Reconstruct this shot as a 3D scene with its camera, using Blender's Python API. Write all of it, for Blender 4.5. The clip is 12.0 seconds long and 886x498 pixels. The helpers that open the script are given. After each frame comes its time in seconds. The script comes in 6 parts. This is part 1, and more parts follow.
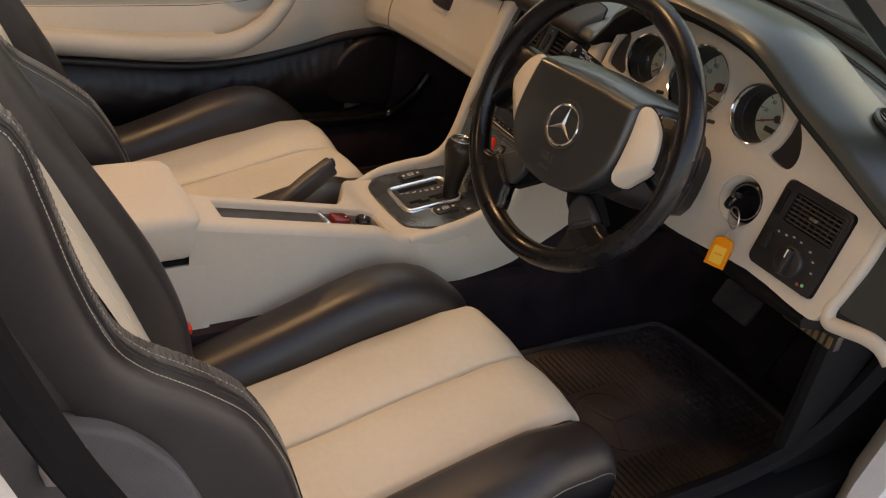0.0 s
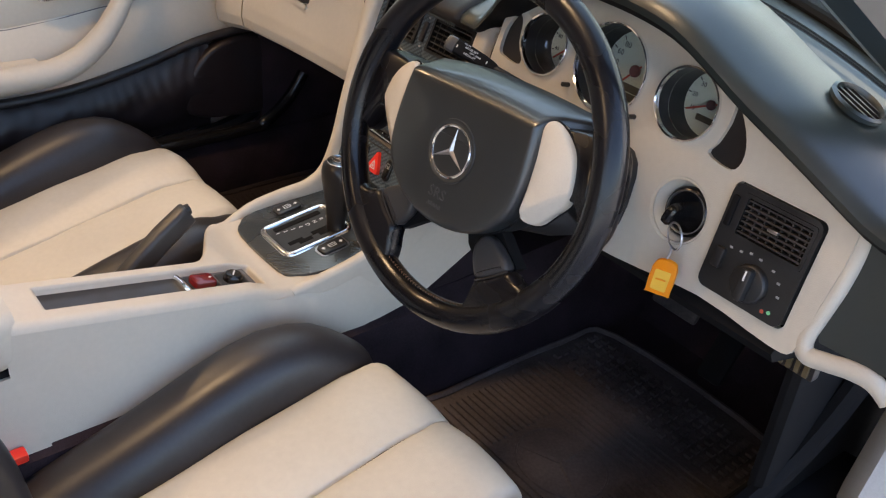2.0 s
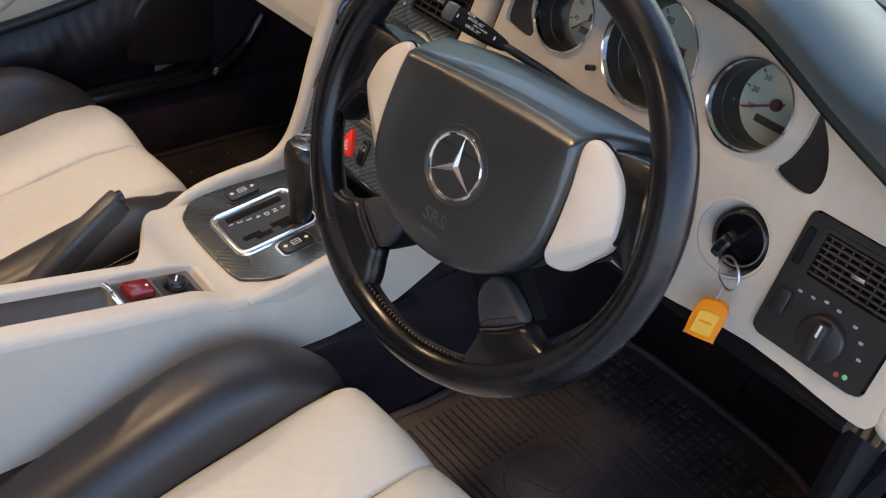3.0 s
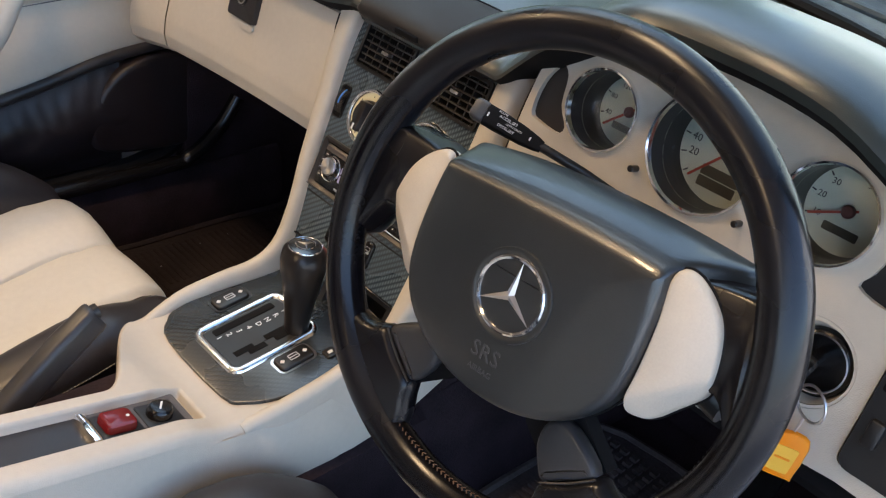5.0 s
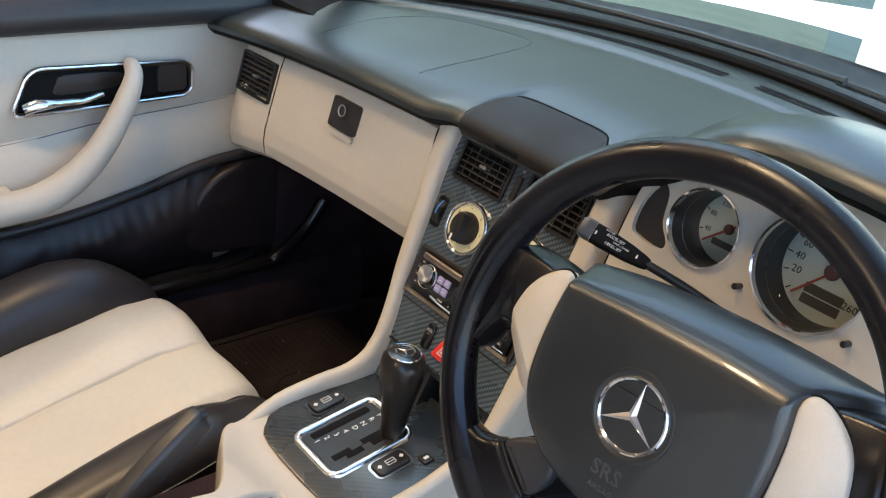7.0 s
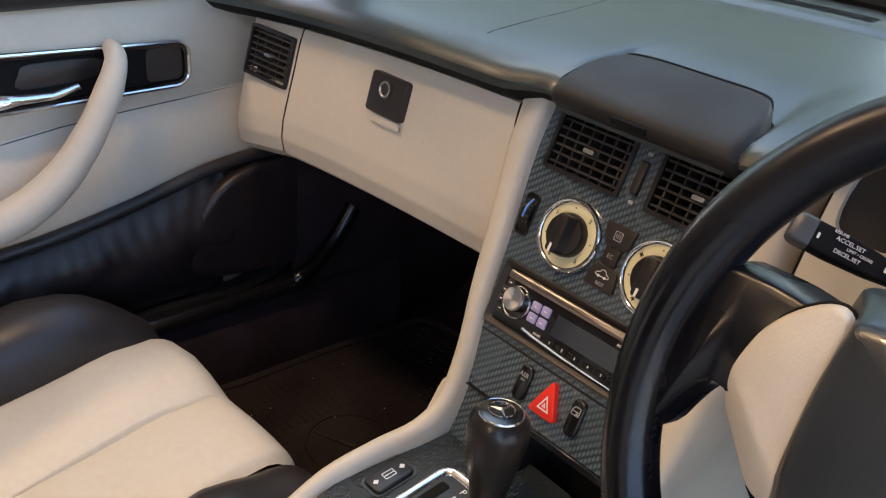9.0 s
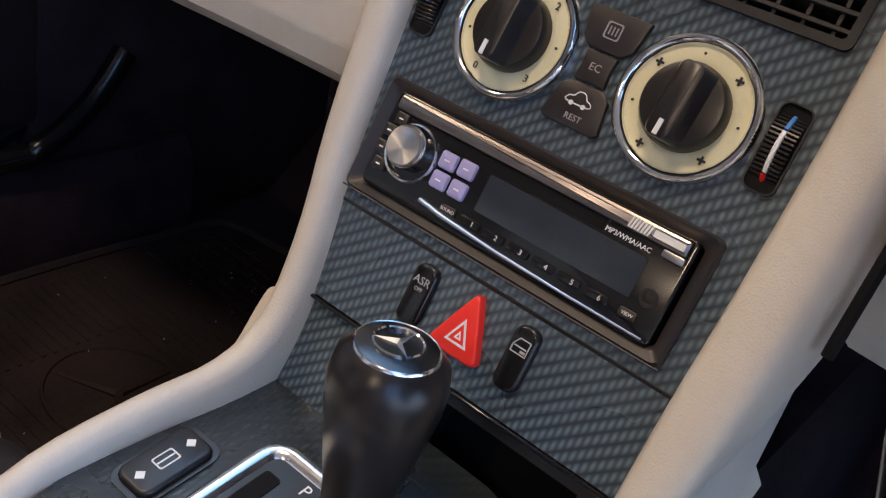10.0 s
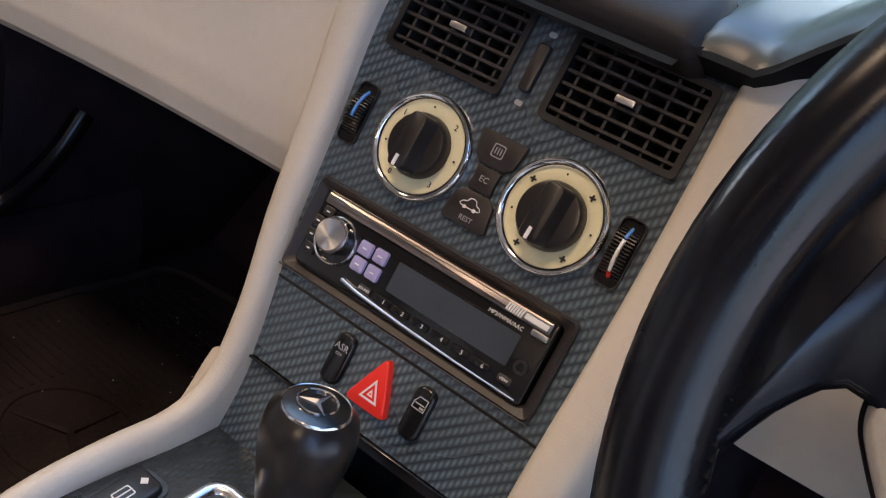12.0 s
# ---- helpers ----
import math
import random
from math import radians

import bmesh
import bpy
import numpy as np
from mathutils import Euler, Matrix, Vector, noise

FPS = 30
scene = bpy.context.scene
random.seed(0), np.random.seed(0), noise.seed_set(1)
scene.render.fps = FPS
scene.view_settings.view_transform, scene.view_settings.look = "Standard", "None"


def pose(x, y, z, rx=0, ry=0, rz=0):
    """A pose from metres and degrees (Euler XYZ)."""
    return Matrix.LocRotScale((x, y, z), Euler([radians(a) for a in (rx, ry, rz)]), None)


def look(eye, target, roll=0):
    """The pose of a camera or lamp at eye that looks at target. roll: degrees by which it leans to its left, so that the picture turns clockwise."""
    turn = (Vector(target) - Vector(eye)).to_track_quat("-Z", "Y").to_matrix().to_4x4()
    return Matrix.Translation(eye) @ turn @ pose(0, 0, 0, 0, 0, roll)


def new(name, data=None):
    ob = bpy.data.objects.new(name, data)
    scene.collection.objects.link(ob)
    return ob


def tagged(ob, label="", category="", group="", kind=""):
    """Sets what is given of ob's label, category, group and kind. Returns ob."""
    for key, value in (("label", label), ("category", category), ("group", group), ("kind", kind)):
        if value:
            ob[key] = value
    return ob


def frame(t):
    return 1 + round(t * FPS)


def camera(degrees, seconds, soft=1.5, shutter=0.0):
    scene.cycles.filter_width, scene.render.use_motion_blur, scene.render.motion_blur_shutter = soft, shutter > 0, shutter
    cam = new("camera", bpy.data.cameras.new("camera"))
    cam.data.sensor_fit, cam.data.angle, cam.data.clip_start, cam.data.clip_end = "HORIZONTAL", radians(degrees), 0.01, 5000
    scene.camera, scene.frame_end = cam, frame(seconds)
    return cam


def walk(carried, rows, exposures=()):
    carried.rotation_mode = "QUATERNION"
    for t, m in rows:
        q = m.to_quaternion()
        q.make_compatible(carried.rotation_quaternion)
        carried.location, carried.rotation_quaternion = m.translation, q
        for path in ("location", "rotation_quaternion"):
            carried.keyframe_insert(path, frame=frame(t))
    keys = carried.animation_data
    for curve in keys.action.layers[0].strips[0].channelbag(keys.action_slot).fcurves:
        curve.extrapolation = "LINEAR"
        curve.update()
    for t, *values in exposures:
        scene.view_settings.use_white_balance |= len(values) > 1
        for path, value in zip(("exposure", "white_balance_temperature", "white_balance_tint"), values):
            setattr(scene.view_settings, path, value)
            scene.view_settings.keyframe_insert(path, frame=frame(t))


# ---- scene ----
cam = camera(51.0, 12.0, 1.2)
PATH = [
    (0, (1.214, -0.41, 1.322), (-0.197, 0.592, 0.319), 10.1),
    (0.5, (1.219, -0.263, 1.337), (-0.286, 0.533, 0.287), 6.2),
    (1, (1.211, -0.192, 1.324), (-0.304, 0.548, 0.248), 3.3),
    (1.5, (1.155, -0.167, 1.297), (-0.295, 0.685, 0.214), 3.0),
    (2, (1.014, -0.214, 1.296), (-0.271, 0.895, 0.238), 5.1),
    (2.5, (0.926, -0.191, 1.277), (-0.243, 0.987, 0.16), 7.1),
    (3, (0.815, -0.096, 1.261), (-0.333, 1.033, 0.074), 8.4),
    (3.2, (0.77, -0.064, 1.264), (-0.37, 1.037, 0.043), 7.5),
    (4.8, (0.687, -0.076, 1.229), (-0.441, 1.17, 0.145), 9.6),
    (5, (0.684, -0.074, 1.235), (-0.46, 1.175, 0.172), 9.1),
    (5.5, (0.68, -0.087, 1.244), (-0.5, 1.177, 0.238), 8.9),
    (6, (0.678, -0.095, 1.246), (-0.55, 1.155, 0.281), 8.5),
    (6.5, (0.669, -0.11, 1.253), (-0.593, 1.125, 0.314), 8.1),
    (7, (0.657, -0.123, 1.26), (-0.644, 1.092, 0.348), 7.7),
    (7.2, (0.651, -0.128, 1.262), (-0.665, 1.079, 0.361), 7.6),
    (8.8, (0.488, -0.051, 1.191), (-0.856, 1.116, 0.279), 5.8),
    (9, (0.417, -0.008, 1.136), (-0.89, 1.201, 0.226), 4.9),
    (9.5, (0.283, 0.102, 0.981), (-0.864, 1.465, 0.071), 9.2),
    (10, (0.189, 0.183, 0.911), (-0.744, 1.663, -0.057), 14.2),
    (10.5, (0.163, 0.232, 0.89), (-0.627, 1.79, -0.086), 16.5),
    (11, (0.157, 0.245, 0.886), (-0.549, 1.865, -0.051), 18.2),
    (11.5, (0.173, 0.227, 0.906), (-0.589, 1.834, -0.009), 17.5),
    (12, (0.237, 0.126, 0.984), (-0.639, 1.692, 0.1), 16.7),
]
walk(cam, [(t, look(eye, target, roll)) for t, eye, target, roll in PATH], [(0.0, 0.95, 8700, 18), (1.0, 1.32, 7800, 15), (2.5, 1.58, 6350, 13), (5.5, 1.68, 6200, 10), (7.0, 1.76, 6100, 8), (9.0, 1.60, 6300, 13), (9.6, 1.52, 5600, 13), (10.1, 1.56, 5350, 14), (10.7, 1.56, 5600, 16), (11.5, 1.58, 5700, 16), (12.0, 1.48, 5650, 16)])

# ---- world, sun and exposure ----
world = bpy.data.worlds.new("sky")
scene.world = world
world.use_nodes = True
wn = world.node_tree
sky = wn.nodes.new("ShaderNodeTexSky")
sky.sky_type = "NISHITA"
sky.sun_disc = False
sky.sun_elevation, sky.sun_rotation = radians(50), radians(251)
sky.air_density, sky.dust_density = 1.0, 3.0
wn.links.new(sky.outputs["Color"], wn.nodes["Background"].inputs["Color"])
wn.nodes["Background"].inputs["Strength"].default_value = 0.27
sun = new("sun", bpy.data.lights.new("sun", "SUN"))
sun.data.energy, sun.data.angle, sun.data.color = 4.0, radians(0.6), (1.0, 0.93, 0.84)
sun.matrix_world = look((-3.6, -1.2, 4.5), (0, 0, 0))
for lx, ly in ((-0.2, -0.3), (-1.9, -0.6), (0.4, -3.0)):
    tube_lamp = new("ceiling_lamp_light", bpy.data.lights.new("ceiling_lamp_light", "AREA"))
    tube_lamp.data.shape, tube_lamp.data.size, tube_lamp.data.size_y = "RECTANGLE", 0.16, 0.6
    tube_lamp.data.energy, tube_lamp.data.color = 11.0, (1.0, 0.68, 0.37)
    tube_lamp.matrix_world = look((lx, ly, 2.86), (lx, ly, 0), 0)


# ---- material makers ----
def mat(name, col, rough=0.5, metal=0.0, var=0.18, scale=9.0, bump=0.0, bscale=500.0, spec=0.5, coat=0.0, rvar=0.1, wear=None):
    """Principled surface with two scales of colour change and a fine relief."""
    m = bpy.data.materials.new(name)
    m.use_nodes = True
    nt = m.node_tree
    b = nt.nodes["Principled BSDF"]
    b.inputs["Metallic"].default_value = metal
    b.inputs["Specular IOR Level"].default_value = spec
    b.inputs["Coat Weight"].default_value = coat
    tc = nt.nodes.new("ShaderNodeTexCoord")
    big = nt.nodes.new("ShaderNodeTexNoise")
    big.inputs["Scale"].default_value, big.inputs["Detail"].default_value = scale, 2.5
    fine = nt.nodes.new("ShaderNodeTexNoise")
    fine.inputs["Scale"].default_value, fine.inputs["Detail"].default_value = scale * 22, 3
    for n in (big, fine):
        nt.links.new(tc.outputs["Object"], n.inputs["Vector"])
    mixv = nt.nodes.new("ShaderNodeMath")
    mixv.operation = "MULTIPLY_ADD"
    nt.links.new(fine.outputs["Fac"], mixv.inputs[0])
    mixv.inputs[1].default_value = 0.45
    nt.links.new(big.outputs["Fac"], mixv.inputs[2])
    ramp = nt.nodes.new("ShaderNodeValToRGB")
    ramp.color_ramp.elements[0].position, ramp.color_ramp.elements[1].position = 0.42, 1.02
    lo = [c * (1 - var) for c in col]
    hi = [min(1, c * (1 + var * 0.6)) for c in (wear or col)]
    ramp.color_ramp.elements[0].color = (*lo, 1)
    ramp.color_ramp.elements[1].color = (*hi, 1)
    nt.links.new(mixv.outputs[0], ramp.inputs[0])
    nt.links.new(ramp.outputs["Color"], b.inputs["Base Color"])
    rr = nt.nodes.new("ShaderNodeMapRange")
    rr.inputs["From Min"].default_value, rr.inputs["From Max"].default_value = 0.3, 0.7
    rr.inputs["To Min"].default_value, rr.inputs["To Max"].default_value = max(0.02, rough - rvar), min(1, rough + rvar)
    nt.links.new(big.outputs["Fac"], rr.inputs["Value"])
    nt.links.new(rr.outputs["Result"], b.inputs["Roughness"])
    if bump:
        vo = nt.nodes.new("ShaderNodeTexVoronoi")
        vo.inputs["Scale"].default_value = bscale
        nt.links.new(tc.outputs["Object"], vo.inputs["Vector"])
        bp = nt.nodes.new("ShaderNodeBump")
        bp.inputs["Strength"].default_value, bp.inputs["Distance"].default_value = bump, 0.0006
        nt.links.new(vo.outputs["Distance"], bp.inputs["Height"])
        nt.links.new(bp.outputs["Normal"], b.inputs["Normal"])
    return m


def plain(name, col, rough=0.4, metal=0.0, emit=0.0):
    m = bpy.data.materials.new(name)
    m.use_nodes = True
    b = m.node_tree.nodes["Principled BSDF"]
    b.inputs["Base Color"].default_value = (*col, 1)
    b.inputs["Roughness"].default_value, b.inputs["Metallic"].default_value = rough, metal
    if emit:
        b.inputs["Emission Color"].default_value = (*col, 1)
        b.inputs["Emission Strength"].default_value = emit
    return m


def glass(name, rough=0.0, tint=(1, 1, 1)):
    m = bpy.data.materials.new(name)
    m.use_nodes = True
    nt = m.node_tree
    nt.nodes.remove(nt.nodes["Principled BSDF"])
    tr, gl, mx = (nt.nodes.new("ShaderNodeBsdf" + k) for k in ("Transparent", "Glossy", "Diffuse"))
    nt.nodes.remove(mx)
    mx, fr = nt.nodes.new("ShaderNodeMixShader"), nt.nodes.new("ShaderNodeFresnel")
    tr.inputs["Color"].default_value = (*tint, 1)
    gl.inputs["Roughness"].default_value = rough
    fr.inputs["IOR"].default_value = 1.30
    nt.links.new(fr.outputs[0], mx.inputs[0])
    nt.links.new(tr.outputs[0], mx.inputs[1])
    nt.links.new(gl.outputs[0], mx.inputs[2])
    nt.links.new(mx.outputs[0], nt.nodes["Material Output"].inputs["Surface"])
    return m


def weave(name, dim=1.0, contrast=1.0):
    """Grey-blue printed carbon weave: short upright dashes in slanting rows."""
    m = mat(name, (0.075, 0.095, 0.11), 0.27, var=0.25, scale=12, rvar=0.04, spec=0.8)
    nt = m.node_tree
    b = nt.nodes["Principled BSDF"]
    raw = nt.nodes.new("ShaderNodeTexCoord")
    sep, add = nt.nodes.new("ShaderNodeSeparateXYZ"), nt.nodes.new("ShaderNodeMath")
    nt.links.new(raw.outputs["Object"], sep.inputs[0])
    nt.links.new(sep.outputs[1], add.inputs[0])
    nt.links.new(sep.outputs[2], add.inputs[1])
    half = []
    for kx, ky in ((1.0, 0.06), (-0.643, 0.585)):
        px, py = nt.nodes.new("ShaderNodeMath"), nt.nodes.new("ShaderNodeMath")
        px.operation, py.operation = "MULTIPLY", "MULTIPLY_ADD"
        nt.links.new(sep.outputs[0], px.inputs[0])
        px.inputs[1].default_value = kx
        nt.links.new(add.outputs[0], py.inputs[0])
        py.inputs[1].default_value = ky
        nt.links.new(px.outputs[0], py.inputs[2])
        half.append(py)

    def tone(*c):
        return (*[dim * (m + (v - m) * contrast) for v, m in zip(c, (0.070, 0.090, 0.108))], 1)

    def calc(op, first, second, third=None):
        n = nt.nodes.new("ShaderNodeMath")
        n.operation = op
        for k, val in enumerate((first, second, third)):
            if isinstance(val, (int, float)):
                n.inputs[k].default_value = val
            elif val is not None:
                nt.links.new(val, n.inputs[k])
        return n.outputs[0]

    dash = calc("MULTIPLY_ADD", calc("SINE", calc("MULTIPLY", half[0].outputs[0], 6.2832 / 0.0034), None), 0.5, 0.5)
    row = calc("MULTIPLY_ADD", calc("SINE", calc("MULTIPLY", half[1].outputs[0], 6.2832 / 0.0056), None), 0.5, 0.5)
    tow = calc("MULTIPLY", calc("POWER", row, 0.7), calc("MULTIPLY_ADD", dash, 0.75, 0.25))
    shade = nt.nodes.new("ShaderNodeValToRGB")
    shade.color_ramp.elements[0].color = tone(0.024, 0.034, 0.047)
    shade.color_ramp.elements[1].color = tone(0.115, 0.160, 0.190)
    nt.links.new(tow, shade.inputs[0])
    nt.links.new(shade.outputs["Color"], b.inputs["Base Color"])
    lift = nt.nodes.new("ShaderNodeBump")
    lift.inputs["Strength"].default_value, lift.inputs["Distance"].default_value = 0.25, 0.0003
    nt.links.new(tow, lift.inputs["Height"])
    nt.links.new(lift.outputs["Normal"], b.inputs["Normal"])
    return m


def curve_table(tab, x):
    """A smooth curve through a table of (x, value)."""
    if x <= tab[0][0]:
        return tab[0][1]
    if x >= tab[-1][0]:
        return tab[-1][1]
    for i in range(len(tab) - 1):
        (a, p), (b, q) = tab[i], tab[i + 1]
        if a <= x <= b:
            pa, pp = tab[max(i - 1, 0)]
            qa, qq = tab[min(i + 2, len(tab) - 1)]
            m0, m1 = (q - pp) / (b - pa) * (b - a), (qq - p) / (qa - a) * (b - a)
            t = (x - a) / (b - a)
            return (2 * t ** 3 - 3 * t * t + 1) * p + (t ** 3 - 2 * t * t + t) * m0 + (3 * t * t - 2 * t ** 3) * q + (t ** 3 - t * t) * m1


M_BEIGE = mat("beige_vinyl", (0.55, 0.50, 0.42), 0.55, var=0.08, scale=6, bump=0.25, bscale=900)
M_LEATHER = mat("beige_leather", (0.61, 0.57, 0.48), 0.5, var=0.1, scale=5, bump=0.2, bscale=800, rvar=0.12)
M_INSERT = mat("beige_trim_plastic", (0.58, 0.53, 0.45), 0.45, var=0.1, scale=30, bump=0.2, bscale=600)
M_BLACK = mat("black_leather", (0.028, 0.025, 0.026), 0.40, var=0.35, scale=8, bump=0.10, bscale=800, rvar=0.07)
M_RIM = mat("rim_leather", (0.005, 0.005, 0.007), 0.25, var=0.35, scale=14, bump=0.03, bscale=900, rvar=0.10, spec=0.42)
M_PAD = mat("airbag_pad_vinyl", (0.013, 0.016, 0.018), 0.34, var=0.25, scale=10, bump=0.16, bscale=1100, rvar=0.06, spec=0.75, coat=0.3)
M_TRIM = mat("spoke_trim_plastic", (0.030, 0.031, 0.034), 0.38, var=0.15, scale=16, bump=0.1, bscale=1100)
# Pad vinyl made paler to stand for light catching the embossed letters.
M_EMBOSS = mat("lit_emboss_vinyl", (0.062, 0.066, 0.070), 0.42, var=0.1, scale=20)
M_GREYCAP = mat("grey_plastic", (0.06, 0.062, 0.066), 0.45, var=0.1, scale=30)
M_DASH = mat("dash_vinyl", (0.014, 0.020, 0.019), 0.36, var=0.2, scale=6, rvar=0.04, spec=0.7, coat=0.3, bump=0.10, bscale=1200)
M_LID = mat("brown_black_lid_vinyl", (0.020, 0.017, 0.016), 0.52, var=0.2, scale=12, spec=0.3, bump=0.12, bscale=1200)
M_DASH.node_tree.nodes["Principled BSDF"].inputs["Coat Roughness"].default_value = 0.24
M_SLAT = mat("outlet_slat_plastic", (0.030, 0.027, 0.026), 0.45, var=0.2, scale=30)
M_PLASTIC = mat("black_plastic", (0.014, 0.014, 0.015), 0.4, var=0.2, scale=30)
M_GLOSS = mat("gloss_black_plastic", (0.008, 0.008, 0.009), 0.18, var=0.2, scale=30, rvar=0.05)
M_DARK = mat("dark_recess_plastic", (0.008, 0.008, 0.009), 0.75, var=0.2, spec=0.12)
M_CARPET = mat("carpet_dark", (0.033, 0.023, 0.027), 0.95, var=0.5, scale=14, bump=1.0, bscale=700, spec=0.1)
M_RUBBER = mat("rubber_mat", (0.078, 0.064, 0.063), 0.6, var=0.5, scale=9, bump=0.6, bscale=300, wear=(0.105, 0.088, 0.084), spec=0.2)
# Darker, less contrasty version of rubber_mat, for the passenger side only.
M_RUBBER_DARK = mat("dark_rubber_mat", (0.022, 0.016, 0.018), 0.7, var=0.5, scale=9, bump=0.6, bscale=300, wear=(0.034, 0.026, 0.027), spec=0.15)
M_GREY = mat("grey_cloth", (0.12, 0.115, 0.12), 0.8, var=0.2, scale=20, bump=0.6, bscale=900, spec=0.2)
M_CHROME = plain("chrome", (0.85, 0.85, 0.86), 0.09, 1.0)
M_SATIN = plain("satin_metal", (0.55, 0.54, 0.55), 0.28, 1.0)
M_BRUSHED = plain("brushed_dark_metal", (0.60, 0.59, 0.58), 0.52, 1.0)
M_BAR = plain("brown_satin_metal", (0.34, 0.30, 0.28), 0.30, 1.0)
M_DOME = plain("dark_metal_dome", (0.10, 0.10, 0.10), 0.25, 1.0)
M_BRUSHED.node_tree.nodes["Principled BSDF"].inputs["Anisotropic"].default_value = 0.85
turning = M_BRUSHED.node_tree.nodes.new("ShaderNodeTangent")
turning.direction_type, turning.axis = "RADIAL", "Y"
M_BRUSHED.node_tree.links.new(turning.outputs[0], M_BRUSHED.node_tree.nodes["Principled BSDF"].inputs["Tangent"])
M_CREAM = mat("cream_dial", (0.74, 0.70, 0.45), 0.5, var=0.12, scale=40)
M_FACE = mat("gauge_face", (0.66, 0.70, 0.57), 0.5, var=0.06, scale=30)
M_WHITE = plain("white_print", (0.75, 0.75, 0.75), 0.5)
M_DIM = plain("grey_print", (0.35, 0.35, 0.36), 0.5)
M_INK = plain("black_print", (0.02, 0.02, 0.02), 0.5)
M_RED = plain("red_plastic", (0.8, 0.03, 0.015), 0.35)
M_DKRED = plain("dark_red_lens", (0.16, 0.01, 0.012), 0.2)
M_NEEDLE = plain("needle_red", (0.42, 0.07, 0.035), 0.4)
M_HUB = plain("needle_hub_red", (0.13, 0.05, 0.045), 0.45)
M_ORANGE = plain("amber_plastic", (0.85, 0.27, 0.006), 0.3)
M_PAPER = plain("yellow_tag_paper", (0.85, 0.50, 0.06), 0.6)
M_LILAC = plain("lilac_button", (0.30, 0.27, 0.46), 0.4, 0, 0.05)
M_LCD = plain("lcd_olive", (0.10, 0.09, 0.06), 0.3)
M_SCREEN = mat("radio_display", (0.028, 0.034, 0.044), 0.12, var=0.2, scale=20)
M_BROWN = mat("brown_black_plastic", (0.023, 0.019, 0.018), 0.38, var=0.15, scale=30)
M_BLUE = plain("blue_print", (0.08, 0.25, 0.7), 0.5)
M_STITCH = plain("pale_thread", (0.45, 0.42, 0.36), 0.8)
M_TAN = plain("tan_thread", (0.14, 0.08, 0.045), 0.8)
M_PAINT = mat("silver_paint", (0.80, 0.82, 0.84), 0.5, 0.0, var=0.06, scale=300, spec=0.25)
M_WEAVE = weave("carbon_weave")
M_PLATE = weave("dark_plate_weave", 0.36, 0.35)
# Black leather band; its base is lightened to include the sky's sheen.
M_BAND = mat("sheen_ruched_leather", (0.075, 0.073, 0.073), 0.30, var=0.3, scale=30, rvar=0.08)
M_POCKET = mat("pocket_leather", (0.020, 0.014, 0.015), 0.42, var=0.3, scale=20, bump=0.2, bscale=600)
M_KNOB = mat("knob_leather", (0.012, 0.010, 0.0095), 0.30, var=0.1, scale=30, rvar=0.02)
M_LEVER = mat("lever_plastic", (0.036, 0.034, 0.034), 0.42, var=0.2, scale=20)
M_BRIGHT = plain("polished_alloy", (0.82, 0.83, 0.85), 0.2, 1.0)
M_GLASS = glass("clear_glass", tint=(0.80, 0.93, 0.87))
M_LENS = glass("gauge_lens")


# ---- mesh makers ----
def thing(name, at, label, category, group="", kind=""):
    ob = tagged(new(name), label, category, group, kind)
    ob.location = at
    return ob


def part(name, bm, material, parent=None, label="", sharp=38, M=None, smooth=True, facing_to=None):
    """Links a bmesh, given in world metres (or moved there by M), as one mesh under a thing or a part."""
    if M is not None:
        bm.transform(M)
    bmesh.ops.recalc_face_normals(bm, faces=bm.faces)
    if facing_to is not None:
        bm.faces.ensure_lookup_table()
        bm.normal_update()
        if sum(f.normal.dot(Vector(facing_to)) for f in bm.faces) < 0:
            bmesh.ops.reverse_faces(bm, faces=bm.faces)
    me = bpy.data.meshes.new(name)
    bm.to_mesh(me)
    bm.free()
    if smooth:
        me.shade_smooth()
        me.set_sharp_from_angle(angle=radians(sharp))
    me.materials.append(material)
    ob = new(name, me)
    if parent is not None:
        ob.parent = parent
        ob.matrix_parent_inverse = Matrix.Translation(-parent.location)
    if label:
        ob["label"] = label
    return ob


def loft(rings, caps=True, closed=True):
    bm = bmesh.new()
    vs = [[bm.verts.new(p) for p in r] for r in rings]
    n = len(vs[0])
    for a, b in zip(vs, vs[1:]):
        for i in range(n if closed else n - 1):
            j = (i + 1) % n
            bm.faces.new((a[i], a[j], b[j], b[i]))
    if caps:
        bm.faces.new(vs[0][::-1])
        bm.faces.new(vs[-1])
    return bm


def grid(f, us, vs):
    bm = bmesh.new()
    rows = [[bm.verts.new(f(u, v)) for v in vs] for u in us]
    for a, b in zip(rows, rows[1:]):
        for i in range(len(vs) - 1):
            bm.faces.new((a[i], a[i + 1], b[i + 1], b[i]))
    return bm


def join(*bms):
    out = bms[0]
    for b in bms[1:]:
        me = bpy.data.meshes.new("tmp")
        b.to_mesh(me)
        b.free()
        out.from_mesh(me)
        bpy.data.meshes.remove(me)
    return out


def box(x0, x1, y0, y1, z0, z1, r=0.0, seg=2):
    bm = bmesh.new()
    bmesh.ops.create_cube(bm, size=1)
    bm.transform(Matrix.Translation(((x0 + x1) / 2, (y0 + y1) / 2, (z0 + z1) / 2)) @ Matrix.Diagonal((abs(x1 - x0), abs(y1 - y0), abs(z1 - z0), 1)))
    if r:
        bmesh.ops.bevel(bm, geom=list(bm.edges), offset=r, segments=seg, profile=0.6, affect="EDGES")
    return bm


